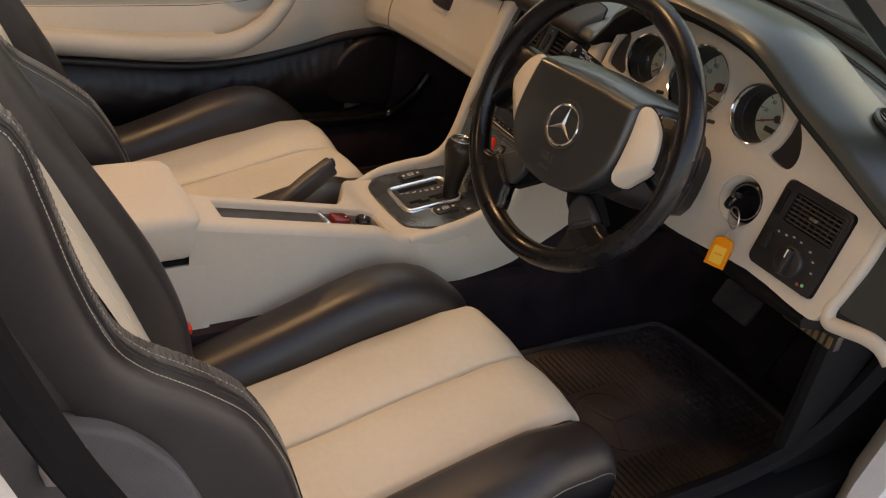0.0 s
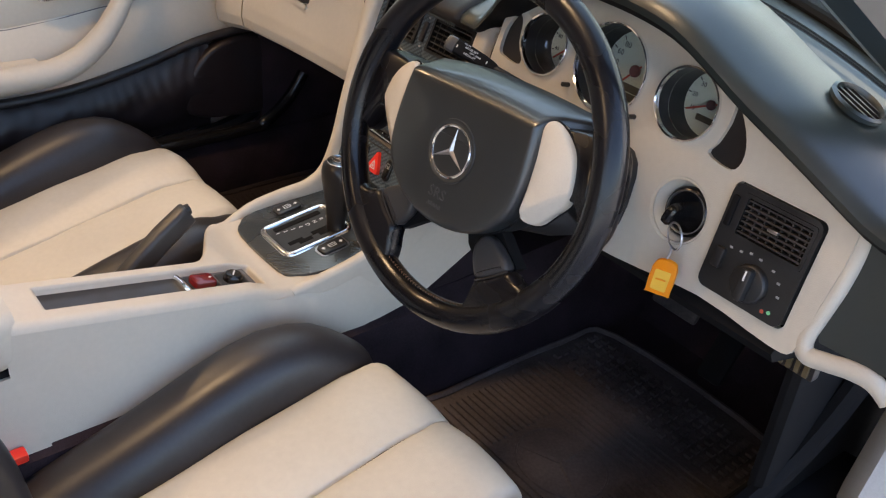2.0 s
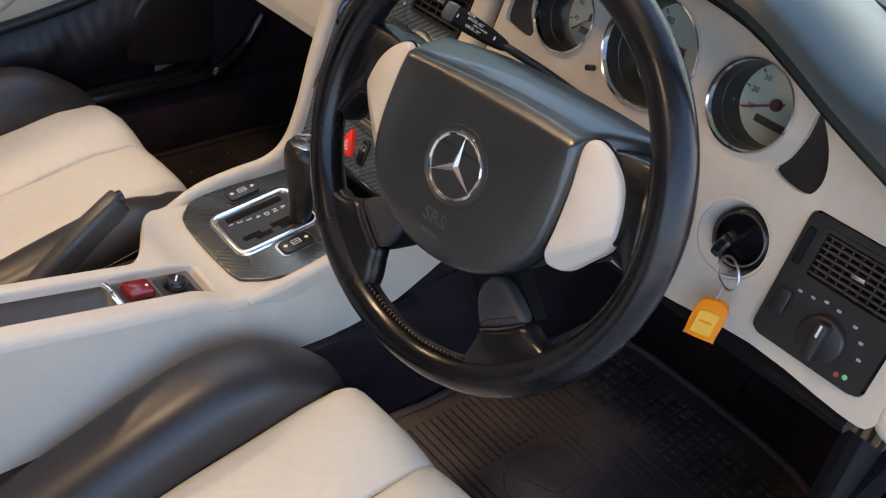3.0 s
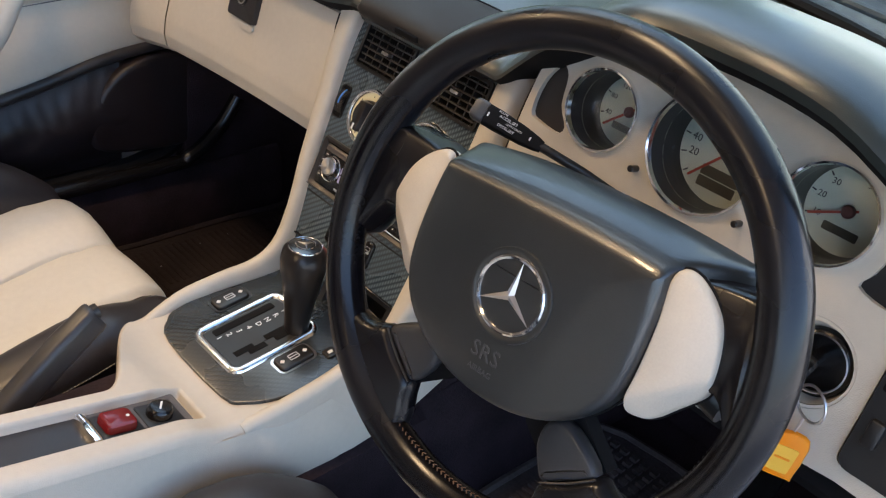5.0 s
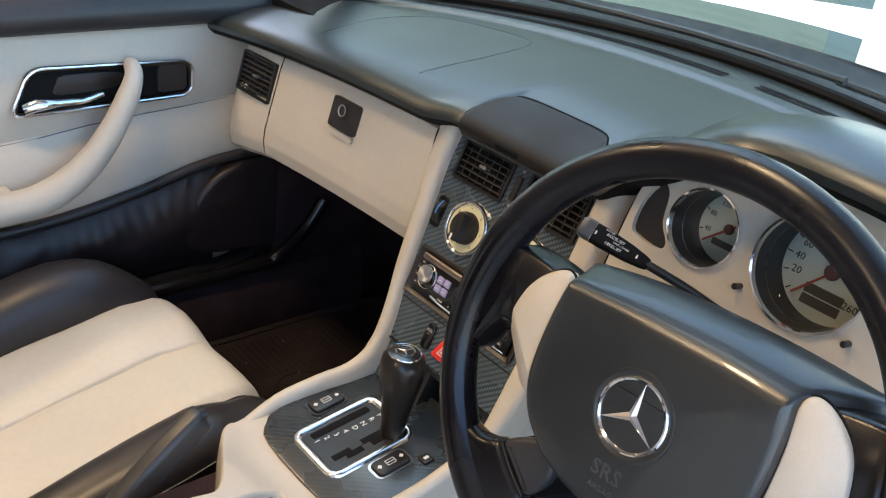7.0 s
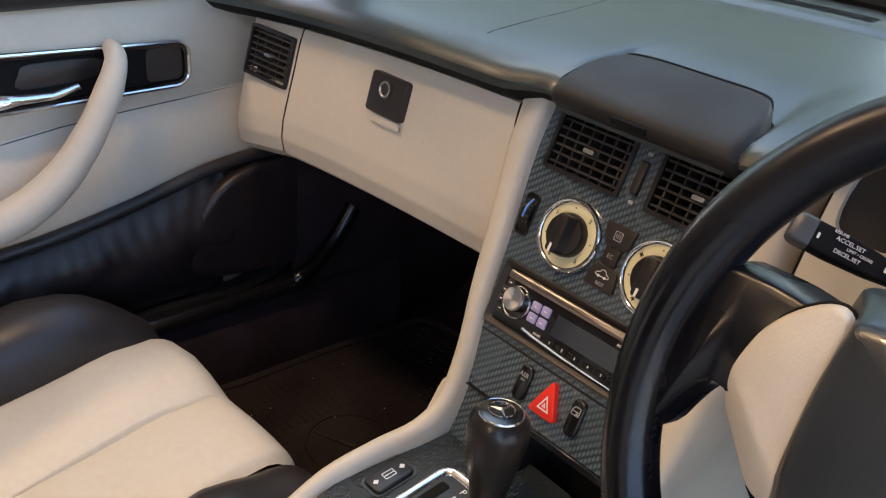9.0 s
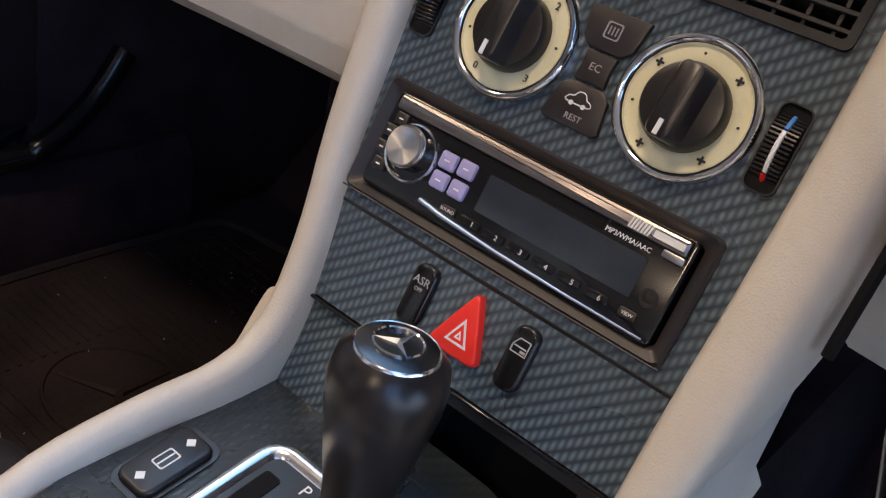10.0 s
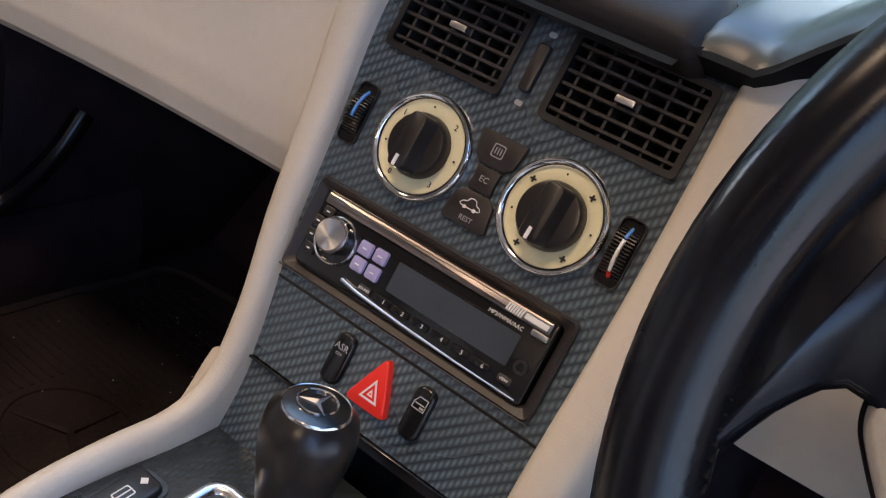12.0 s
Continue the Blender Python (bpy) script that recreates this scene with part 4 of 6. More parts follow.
def rail(sgn):
    rings = []
    path = [Vector(p) for p in rail_path(sgn)]
    for i, p in enumerate(path):
        d = (path[min(i + 1, len(path) - 1)] - path[max(i - 1, 0)]).normalized()
        side_ = Vector((1, 0, 0))
        nrm = side_.cross(d)
        if nrm.z < 0 and abs(nrm.z) > abs(nrm.y) or (nrm.y > 0 and abs(nrm.y) >= abs(nrm.z)):
            nrm.negate()
        t = i / (len(path) - 1)
        hw = 0.0155 - 0.0055 * min(1, t * 2.6) - 0.002 * t if sgn < 0 else 0.0145 - 0.0060 * smooth01((t - 0.42) / 0.25)
        grow = max(0.0, min(1.0, (0.50 - t) / 0.15))
        prof = [(-hw, -0.03), (-hw, 0.004), (-hw + 0.002, 0.009), (-hw + 0.006, 0.012), (hw - 0.006, 0.012), (hw - 0.002, 0.009), (hw + (0.0012 * grow if sgn > 0 else 0), 0.004), (hw + (0.0135 * grow - 0.002 if sgn > 0 else 0.004), -0.020 if sgn > 0 else -0.03)] + ([(hw + 0.0135 * grow - 0.002, -0.034)] if sgn > 0 else [])
        rings.append([p + Vector((sgn * a, 0, 0)) + nrm * b for a, b in prof])
    return loft(rings)


for sgn in (-1, 1):
    part("rail", rail(sgn), M_BEIGE, stack, "beige vinyl side rail")

# storage lid on top of the stack, under the screen
pod = thing("storage_pod", (0, 0.62, 0.90), "dark vinyl lidded pod above the centre outlets", "storage lid")
LID = [(0.606, 0.878), (0.595, 0.881), (0.584, 0.886), (0.575, 0.892), (0.5705, 0.8985), (0.5715, 0.9040), (0.5755, 0.9085), (0.583, 0.9130), (0.594, 0.9175), (0.61, 0.9226), (0.63, 0.9272), (0.646, 0.9302), (0.656, 0.9308), (0.661, 0.9285)]


def pod_pt(u, i):
    """The lid follows the dash lip, a little proud of it, with rounded ends."""
    y, z = LID[i]
    e = abs(2 * u - 1)
    back = max(0.0, (y - 0.575) / 0.086)
    x = -0.003 + (u - 0.5) * 0.190 * (1 - 0.22 * back ** 4)
    end = max(0.0, (e - 0.86) / 0.14) ** 2.4
    y0, z0 = min(0.70, y + 0.006 - 0.010 * back), z - 0.008 - 0.004 * back
    if i < 5:
        y0, z0 = y + 0.007, z + 0.003
    return (x, y + (y0 - y) * end - 0.020 * back * e ** 6, z + (z0 - z) * end)


part("lid", grid(pod_pt, [i / 60 for i in range(61)], list(range(len(LID)))), M_LID, pod, "dark brown vinyl lid", sharp=80)
rim_line = [pod_pt(0.0, i) for i in range(6, 13)] + [pod_pt(i / 40, 12) for i in range(1, 40)] + [pod_pt(1.0, 12 - i) for i in range(0, 7)]
part("seam", tube([Vector(p) + Vector((0, 0.001, -0.0005)) for p in rim_line], 0.0016, 5), M_DARK, pod, "dark seam round the lid")
part("pull", box(-0.024, 0.012, 0.5685, 0.580, 0.896, 0.9025, 0.002), M_DARK, pod, "dark finger slot")

# ---- radio ----
radio = thing("car_radio", SF @ Vector((0, -0.05, 0)), "black single slot car radio with lilac keys", "radio")
part("bezel", loft([[(u * s, -0.0275 + (v + 0.0275) * t, w) for u, v in rrect(-0.0945, 0.0945, -0.0585, 0.0035, 0.004)] for s, t, w in ((1, 1, -0.001), (1, 1, 0.003), (0.985, 0.96, 0.0045), (0.925, 0.80, 0.001), (0.92, 0.79, -0.012))], False), M_BROWN, radio, "brown-black surround", M=SF)
part("face", prism(rrect(-0.0855, 0.0855, -0.0525, -0.0025, 0.003), -0.012, 0.004, 0.001), M_GLOSS, radio, "gloss black face", M=SF)
part("top_bar", prism(rrect(-0.083, 0.083, -0.0112, -0.0032, 0.0015), 0.003, 0.0066, 0.0022), M_BAR, radio, "satin metal top bar", M=SF)
part("disc_slot", box(-0.062, 0.044, -0.0172, -0.0115, 0.003, 0.0042), M_DARK, radio, "thin disc slot", M=SF)
part("lower_trim", tube([SF @ Vector((u, v, 0.0048)) for u, v in ((-0.048, -0.0462), (-0.034, -0.0480), (0.0, -0.0497), (0.04, -0.0505), (0.082, -0.0507))], [0.0012, 0.0012, 0.0009, 0.0007, 0.0006], 8), M_SATIN, radio, "thin bright trim line")
part("lower_trim", tube([SF @ Vector((u, v, 0.0045)) for u, v in ((-0.0945, -0.0585), (0, -0.0588), (0.0945, -0.0585))], 0.0004, 6), M_LEVER, radio, "thin bright trim line")
kn = part("volume_knob", lathe([(0.0100, 0.004), (0.0098, 0.0105), (0.0094, 0.0112), (0.0050, 0.0108), (0.0006, 0.0106)], -0.0663, -0.0262, 48), M_BRUSHED, radio, "brushed metal volume knob", M=SF)
part("knob_ring", lathe([(0.0112, 0.003), (0.0112, 0.0088), (0.0106, 0.0098), (0.0101, 0.0090), (0.0100, 0.004)], -0.0663, -0.0262, 48, False), M_CHROME, kn, "bright knob ring", M=SF)
part("ring", lathe([(0.0155, 0.003), (0.0154, 0.0055), (0.0147, 0.0066), (0.0139, 0.0058), (0.0137, 0.003)], -0.0640, -0.0282, 48, False), M_BRIGHT, kn, "bright ring", M=SF)
for u, v in ((-0.0425, -0.0228), (-0.0310, -0.0222), (-0.0425, -0.0332), (-0.0310, -0.0330)):
    part("key", prism(rrect(u - 0.0049, u + 0.0049, v - 0.0044, v + 0.0044, 0.0015), 0.003, 0.0062, 0.0014), M_LILAC, radio, "lilac lit key", M=SF)
    part("mark", prism(rrect(u - 0.0016, u + 0.0016, v - 0.0004, v + 0.0004, 0.0002, 2), 0.0062, 0.0064), M_WHITE, radio, M=SF)
part("display", prism(rrect(-0.0185, 0.0685, -0.0375, -0.0185, 0.001), 0.003, 0.0046), M_SCREEN, radio, "dark display window", M=SF)
for k, u in enumerate((-0.0175, -0.003, 0.0115, 0.026, 0.0405, 0.055)):
    part("preset_key", prism(rrect(u - 0.0062, u + 0.0062, -0.0462, -0.0418, 0.001), 0.003, 0.0052, 0.0008), M_GLOSS, radio, "black preset key", M=SF)
    lettering(str(k + 1), 0.0036, SF @ at2(u + 0.002, -0.044, 0.0052), M_WHITE, radio, "number")
for u, t in ((-0.0310, "SOUND"), (0.0715, "VIEW")):
    part("preset_key", prism(rrect(u - 0.0045, u + 0.0045, -0.0462, -0.0418, 0.001), 0.003, 0.0052, 0.0008), M_BROWN, radio, "grey key", M=SF)
    lettering(t, 0.0024, SF @ at2(u, -0.044, 0.0052), M_WHITE, radio)
lettering("MP3/WMA/AAC", 0.0034, SF @ at2(0.0560, -0.0152, 0.0043), M_WHITE, radio)
for k in range(7):
    part("maker_badge", prism([(0.0535 + k * 0.0016, -0.0100), (0.0545 + k * 0.0016, -0.0100), (0.0555 + k * 0.0016, -0.0050), (0.0545 + k * 0.0016, -0.0050)], 0.0066, 0.0072), M_WHITE, radio, "pale slanted badge bar", M=SF)
part("maker_badge", prism(rrect(0.066, 0.081, -0.0090, -0.0058, 0.0005, 2), 0.0066, 0.0072), M_WHITE, radio, "pale badge bar", M=SF)
part("release_key", prism(rrect(0.0725, 0.0835, -0.0150, -0.0112, 0.001), 0.003, 0.0065, 0.001), M_SATIN, radio, "bright release key", M=SF)
part("jack", lathe([(0.0042, 0.003), (0.0042, 0.0052), (0.0026, 0.0052), (0.0024, 0.003)], 0.0765, -0.0335, 20, False), M_PLASTIC, radio, "round input socket", M=SF)
for u, v in ((-0.0775, -0.0150), (-0.0812, -0.0228), (-0.0815, -0.0320), (-0.0790, -0.0405)):
    part("side_key", prism(rrect(u - 0.0038, u + 0.0038, v - 0.0032, v + 0.0032, 0.0008), 0.003, 0.0055, 0.0008), M_BROWN, radio, "small dark key", M=SF)
    part("mark", prism(rrect(u - 0.0013, u + 0.0013, v - 0.0006, v + 0.0002, 0.0003, 2), 0.0055, 0.0058), M_WHITE, radio, M=SF)

# ---- centre console ----
cons = thing("centre_console", (0, 0.10, 0.30), "beige vinyl centre console with switch tray and armrest box", "centre console")


TX0, TX1, TY0, TY1 = 0.020, 0.068, 0.004, 0.284
def cover_right(y):
    return lerp_table([(-0.06, 0.097), (0.28, 0.0965), (0.34, 0.103), (0.42, 0.113), (0.50, 0.119)], y)


def cover_z(x, y):
    """Top of the console: tray strip behind, wide bridge round the gear plate, a well for the lever on the passenger's side."""
    k = smooth01((y - 0.255) / 0.06)
    z = (0.632 - 0.205 * y) * (1 - k) + (0.5685 + 0.129 * (y - 0.345)) * k
    z += 0.040 * smooth01((y - 0.455) / 0.05) ** 2 * (1 if abs(x) > 0.1 else 0)
    xb = 0.004 - 0.115 * smooth01((y - 0.215) / 0.085)
    z -= 0.085 * smooth01((xb - x) / 0.022) * (1 - smooth01((y - 0.290) / 0.03))
    r = 0.012
    for e in (x - (cover_right(y) - r), (-0.118 + r - x) if y > 0.30 else -1):
        if e > 0:
            z -= r * (1 - math.sqrt(max(0.0, 1 - min(1, e / r) ** 2)))
    m = min(x - TX0, TX1 - x, y - TY0, TY1 - y)
    if m > -0.003:
        z -= (0.0125 if y < 0.190 else 0.012) * smooth01((m + 0.003) / 0.005)
    return z


cy_ = [-0.055 + 0.0025 * i for i in range(223)]
cover_bm = grid(lambda u, y: ((-0.118 + (cover_right(y) + 0.118) * u), y, cover_z(-0.118 + (cover_right(y) + 0.118) * u, y)), [i / 130 for i in range(131)], cy_)
bmesh.ops.delete(cover_bm, geom=[f for f in cover_bm.faces if f.calc_center_median().y < 0.30 and f.calc_center_median().x < 0.0 and f.calc_center_median().z < 0.555 - 0.205 * f.calc_center_median().y * 0.6], context="FACES")
part("cover", cover_bm, M_BEIGE, cons, "beige vinyl console cover", sharp=80)
def side_low(y):
    """Lower edge of the beige side, which rises towards the footwell."""
    return 0.473 + 0.22 * max(0.0, y - 0.41) + 0.45 * max(0.0, y - 0.50)


part("body_side", loft([[(cover_right(y), y, cover_z(cover_right(y), y) + 0.0005), (cover_right(y) + 0.002, y, 0.555), (cover_right(y) + 0.010, y, 0.52), (0.119 + 0.02 * max(0, y - 0.3), y, side_low(y))] for y in cy_[::6]], False, False), M_BEIGE, cons, "beige vinyl side", sharp=60)
CT = frame3((0, 0, 0.632), (1, 0, 0), (0, 0.9796, -0.2008))
part("tray_floor", prism(rrect(TX0 + 0.0005, TX1 - 0.0005, TY0 + 0.0005, 0.185, 0.004), -0.03, -0.0105), M_BROWN, cons, "dark tray floor", M=CT)
part("switch_bed", prism(rrect(TX0 - 0.001, TX1 + 0.001, 0.188, TY1 + 0.001, 0.004), -0.03, -0.010), M_GREY, cons, "dull grey switch bed", M=CT)
part("bright_bar", box(TX0 + 0.002, TX1 - 0.002, 0.180, 0.189, -0.014, -0.003, 0.003), M_CHROME, cons, "small chrome bar", M=CT)
rs = part("roof_switch", prism(rrect(0.031, 0.059, 0.197, 0.229, 0.006), -0.011, 0.000, 0.004), M_DKRED, cons, "dark red glossy roof switch", M=CT)
part("dot", prism(disc(0.046, 0.222, 0.0018, 10), 0.0, 0.0004), M_WHITE, rs, "white dot", M=CT)
part("roof_switch_frame", prism(rrect(0.026, 0.064, 0.192, 0.234, 0.003), -0.012, -0.0085, 0.001), M_PLASTIC, cons, "black switch frame", M=CT)
bs = part("mirror_switch", lathe([(0.0135, -0.011), (0.013, -0.002), (0.0105, 0.001), (0.009, 0.0012)], 0.046, 0.257, 24), M_GLOSS, cons, "round black mirror switch", M=CT)
part("mark", box(0.045, 0.047, 0.252, 0.264, 0.0012, 0.0016), M_WHITE, bs, "white pointer", M=CT @ Matrix.Translation((0.046, 0.257, 0)) @ Matrix.Rotation(radians(55), 4, "Z") @ Matrix.Translation((-0.046, -0.257, 0)))
part("mirror_switch_frame", prism(rrect(0.027, 0.065, 0.238, 0.277, 0.003), -0.012, -0.0085, 0.001), M_PLASTIC, cons, "black switch frame", M=CT)

# side cheeks that run on under the dash
for sg in (-1, 1):
    part("front_cheek", loft([[(sg * (xx - (0.022 if sg < 0 else 0)), y, zt), (sg * (xx + 0.001 - (0.022 if sg < 0 else 0)), y, max(0.56, side_low(y) + 0.01)), (sg * (xx + 0.008 - (0.02 if sg < 0 else 0)), y, side_low(y) + 0.001)] for y, xx, zt in ((0.405, 0.1115, 0.578), (0.44, 0.117, 0.596), (0.48, 0.1195, 0.62), (0.51, 0.123, 0.665), (0.55, 0.128, 0.76), (0.60, 0.133, 0.86), (0.64, 0.134, 0.87))], False, False), M_BEIGE, cons, "beige vinyl front cheek", sharp=60)
part("footwell_carpet", loft([[(0.094, y, 0.46), (0.108, y, 0.46), (0.106, y, zt), (0.094, y, zt)] for y, zt in ((0.40, 0.50), (0.46, 0.54), (0.50, 0.62), (0.54, 0.70), (0.66, 0.80))]), M_CARPET, cons, "dark carpet behind the beige side")
part("passenger_side", loft([[(-0.118, y, cover_z(-0.118, y)), (-0.121, y, 0.53), (-0.130, y, 0.47)] for y in cy_[::4] if y > 0.295], False, False), M_BEIGE, cons, "beige vinyl side", sharp=60)
part("lever_well", box(-0.120, 0.002, -0.03, 0.30, 0.46, 0.495, 0.01), M_CARPET, cons, "dark lever well")
part("carpet_skirt", loft([[(s, y, z) for s, z in ((0.116, 0.478), (0.130, 0.470), (0.150, 0.30), (0.12, 0.30))] for y in (-0.35, 0.0, 0.3, 0.55)]), M_CARPET, cons, "dark carpet skirt")
part("join_line", tube([(0.1005, 0.352, 0.56), (0.106, 0.352, 0.53), (0.1135, 0.352, 0.475)], 0.0009, 4), M_BROWN, cons, "thin join line")

# armrest box
arm = part("armrest_lid", loft([[(x, y, z) for x, z in rrect(-0.098, 0.100, 0.580, 0.655, 0.018)] for y in (-0.40, -0.06)] + [[(0.001 + (x - 0.001) * 0.97, -0.045, 0.6175 + (z - 0.6175) * 0.94) for x, z in rrect(-0.098, 0.100, 0.580, 0.655, 0.018)], [(0.001 + (x - 0.001) * 0.88, -0.036, 0.6175 + (z - 0.6175) * 0.80) for x, z in rrect(-0.098, 0.100, 0.580, 0.655, 0.018)]]), M_BEIGE, cons, "beige vinyl armrest lid")
part("box_body", loft([[(x, y, z) for x, z in ((-0.108, 0.46), (-0.10, 0.574), (0.098, 0.574), (0.122, 0.472))] for y in (-0.42, -0.03)]), M_BEIGE, cons, "beige vinyl box body")
# Black slab put in for the shade in the gap under the lid.
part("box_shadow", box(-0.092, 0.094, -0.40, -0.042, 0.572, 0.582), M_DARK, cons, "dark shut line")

# ---- gear plate and selector ----
gear = thing("gear_plate", (0, 0.40, 0.55), "dark gear plate with chrome gate frame and window switches", "gear selector")
plate_o = [(-0.098, 0.150), (0.101, 0.150), (0.098, 0.050), (0.090, 0.012), (0.074, -0.016), (0.050, -0.030), (-0.058, -0.030), (-0.088, -0.015), (-0.100, 0.015)]
part("plate", prism(smooth_poly(plate_o, 3), -0.012, 0.002, 0.0015), M_PLATE, gear, "dark weave plate", M=GF)
gate_o = rrect(-0.050, 0.036, -0.006, 0.108, 0.014)
part("gate_frame", loft([[(u, v, w) for u, v in inset(gate_o, d)] for d, w in ((-0.002, 0.0015), (-0.001, 0.0040), (0.0005, 0.0055), (0.003, 0.0062), (0.0062, 0.0050), (0.0085, 0.002))], False), M_BRIGHT, gear, "bright chrome gate frame", M=GF)
part("gate_bed", prism(inset(gate_o, 0.008), 0.0, 0.0030), M_PLASTIC, gear, "black gate bed", M=GF)
zig = [(0.006, 0.012), (0.014, 0.012), (0.014, 0.026), (0.020, 0.026), (0.020, 0.048), (0.012, 0.048), (0.012, 0.060), (0.020, 0.060), (0.020, 0.098), (0.004, 0.098), (0.004, 0.052), (0.012, 0.052), (0.012, 0.036), (0.006, 0.036)]
part("gate_slot", prism(zig, 0.003, 0.0036), M_DARK, gear, "stepped gate slot", M=GF)
part("range_window", prism(rrect(-0.038, -0.028, 0.012, 0.090, 0.002), 0.003, 0.0037), M_DARK, gear, "dark range strip", M=GF)
for k, ch in enumerate("PRND4321"):
    lettering(ch, 0.0095, GF @ at2(-0.016 - 0.002 * max(0, k - 3), 0.094 - 0.0115 * k, 0.003, 0), M_WHITE, gear, "range_letter")
for u, v in ((-0.0735, 0.058), (0.0545, 0.058)):
    sw = part("window_switch", prism(rrect(u - 0.0115, u + 0.0115, v - 0.021, v + 0.021, 0.006), 0.001, 0.0065, 0.002, 3), M_PLASTIC, gear, "black window switch", M=GF)
    part("switch_rim", pierced(rrect(u - 0.014, u + 0.014, v - 0.0245, v + 0.0245, 0.008), [rrect(u - 0.0118, u + 0.0118, v - 0.0215, v + 0.0215, 0.006)], 0.001, 0.003), M_SATIN if u > 0 else M_PLASTIC, gear, "switch surround", M=GF)
    for q in (-0.0145, 0.0145):
        part("mark", prism([(u - 0.003, v + q), (u, v + q + 0.003), (u + 0.003, v + q), (u, v + q - 0.003)], 0.0065, 0.0069), M_WHITE, sw, "white arrow", M=GF)
    part("mark", pierced(rrect(u - 0.004, u + 0.004, v - 0.006, v + 0.006, 0.001, 2), [rrect(u - 0.0033, u + 0.0033, v - 0.0053, v + 0.0053, 0.001, 2)], 0.0065, 0.0069), M_WHITE, sw, "white window symbol", M=GF)
    part("mark", box(u - 0.0004, u + 0.0004, v - 0.005, v + 0.005, 0.0065, 0.0069), M_WHITE, sw, M=GF)
ms = part("mode_switch", prism(rrect(0.066, 0.080, 0.086, 0.100, 0.003), 0.001, 0.005, 0.001), M_PLASTIC, gear, "small black mode switch", M=GF)
part("mark", box(0.071, 0.075, 0.090, 0.096, 0.005, 0.0054), M_WHITE, ms, "white mark", M=GF)

lever = thing("gear_lever", (0.014, 0.44, 0.585), "dark leather gear knob with a chrome cap", "gear lever")
LV = frame3((0.019, 0.432, 0.581), (1, 0, 0.0), (0.0, 0.985, -0.05))
part("knob", lathe([(0.013, 0.0), (0.0145, 0.018), (0.017, 0.040), (0.0215, 0.064), (0.0250, 0.084), (0.0258, 0.096), (0.0240, 0.106), (0.0180, 0.112)], 0, 0, 40), M_KNOB, lever, "smooth dark brown knob", M=LV)
part("shaft", lathe([(0.0065, -0.03), (0.0065, 0.004)], 0, 0, 16), M_SATIN, lever, "metal shaft", M=LV)
cap = part("cap", lathe([(0.0190, 0.1102), (0.0188, 0.1118), (0.0182, 0.1127), (0.0177, 0.1124)], 0, 0, 36, False), M_BRIGHT, lever, "chrome cap ring", M=LV)
part("cap_disc", lathe([(0.0179, 0.1115), (0.0176, 0.1125), (0.0130, 0.1136), (0.006, 0.1140), (0.0006, 0.1141)], 0, 0, 32), M_DOME, cap, "dull metal cap disc", M=LV)


def emblem(parent, M, r, w, ring=True):
    """A three armed emblem in a ring, drawn as plain metal shapes."""
    e = part("emblem_ring", lathe([(r, w), (r, w + 0.001), (r * 0.955, w + 0.0016), (r * 0.90, w + 0.001), (r * 0.89, w)], 0, 0, 44, False), M_CHROME, parent, "bright metal ring", M=M)
    for k in range(3):
        a = radians(90 + 120 * k)
        b1, b2 = a + radians(60), a - radians(60)
        tip = (r * 0.93 * math.cos(a), r * 0.93 * math.sin(a), w + 0.0006)
        q1 = (r * 0.13 * math.cos(b1), r * 0.13 * math.sin(b1), w + 0.0004)
        q2 = (r * 0.13 * math.cos(b2), r * 0.13 * math.sin(b2), w + 0.0004)
        bm = bmesh.new()
        v = [bm.verts.new(p) for p in (tip, q1, (0, 0, w + 0.0026), q2, (0, 0, w))]
        for f in ((0, 1, 2), (0, 2, 3), (0, 4, 1), (0, 3, 4), (1, 4, 2), (2, 4, 3)):
            bm.faces.new([v[i] for i in f])
        part("emblem_arm", bm, M_SATIN, e, "bright metal arm", M=M, smooth=False)
    return e


emblem(lever, LV, 0.0112, 0.1137)

# ---- handbrake ----
hb = thing("handbrake_lever", (-0.06, 0.05, 0.50), "black handbrake lever with a grey grip", "handbrake")
hp = [(-0.040, 0.04, 0.490), (-0.050, 0.095, 0.520), (-0.061, 0.15, 0.557), (-0.072, 0.205, 0.592), (-0.079, 0.243, 0.613)]
part("grip", loft([[Vector(p) + Vector((a * k, -b * 0.5 * k, b * 0.87 * k)) for a, b in rrect(-0.0115, 0.0115, -0.0155, 0.0155, 0.008)] for p, k in zip(hp + [(-0.0796, 0.2465, 0.6148), (-0.0798, 0.2480, 0.6156)], (0.95, 1.02, 1.1, 1.12, 1.08, 1.03, 0.92))]), M_LEVER, hb, "black moulded grip")
part("button", tube([(-0.079, 0.236, 0.618), (-0.0797, 0.2495, 0.6205)], 0.0082, 12), M_PLASTIC, hb, "black release button")

# ---- steering wheel ----
wheel = thing("steering_wheel", (0.367, 0.44, 0.85), "black leather four-spoke steering wheel with beige spoke inserts", "steering wheel")
RC, RT = 0.1762, 0.0149
WU = 0.006


def rim_bulge(a):
    """The grip sections of the rim are a little fuller than its top."""
    return 1.0 + 0.10 * max(math.exp(-(((a - g + 180) % 360 - 180) / 22) ** 2) for g in (160, 20, 226, 314))


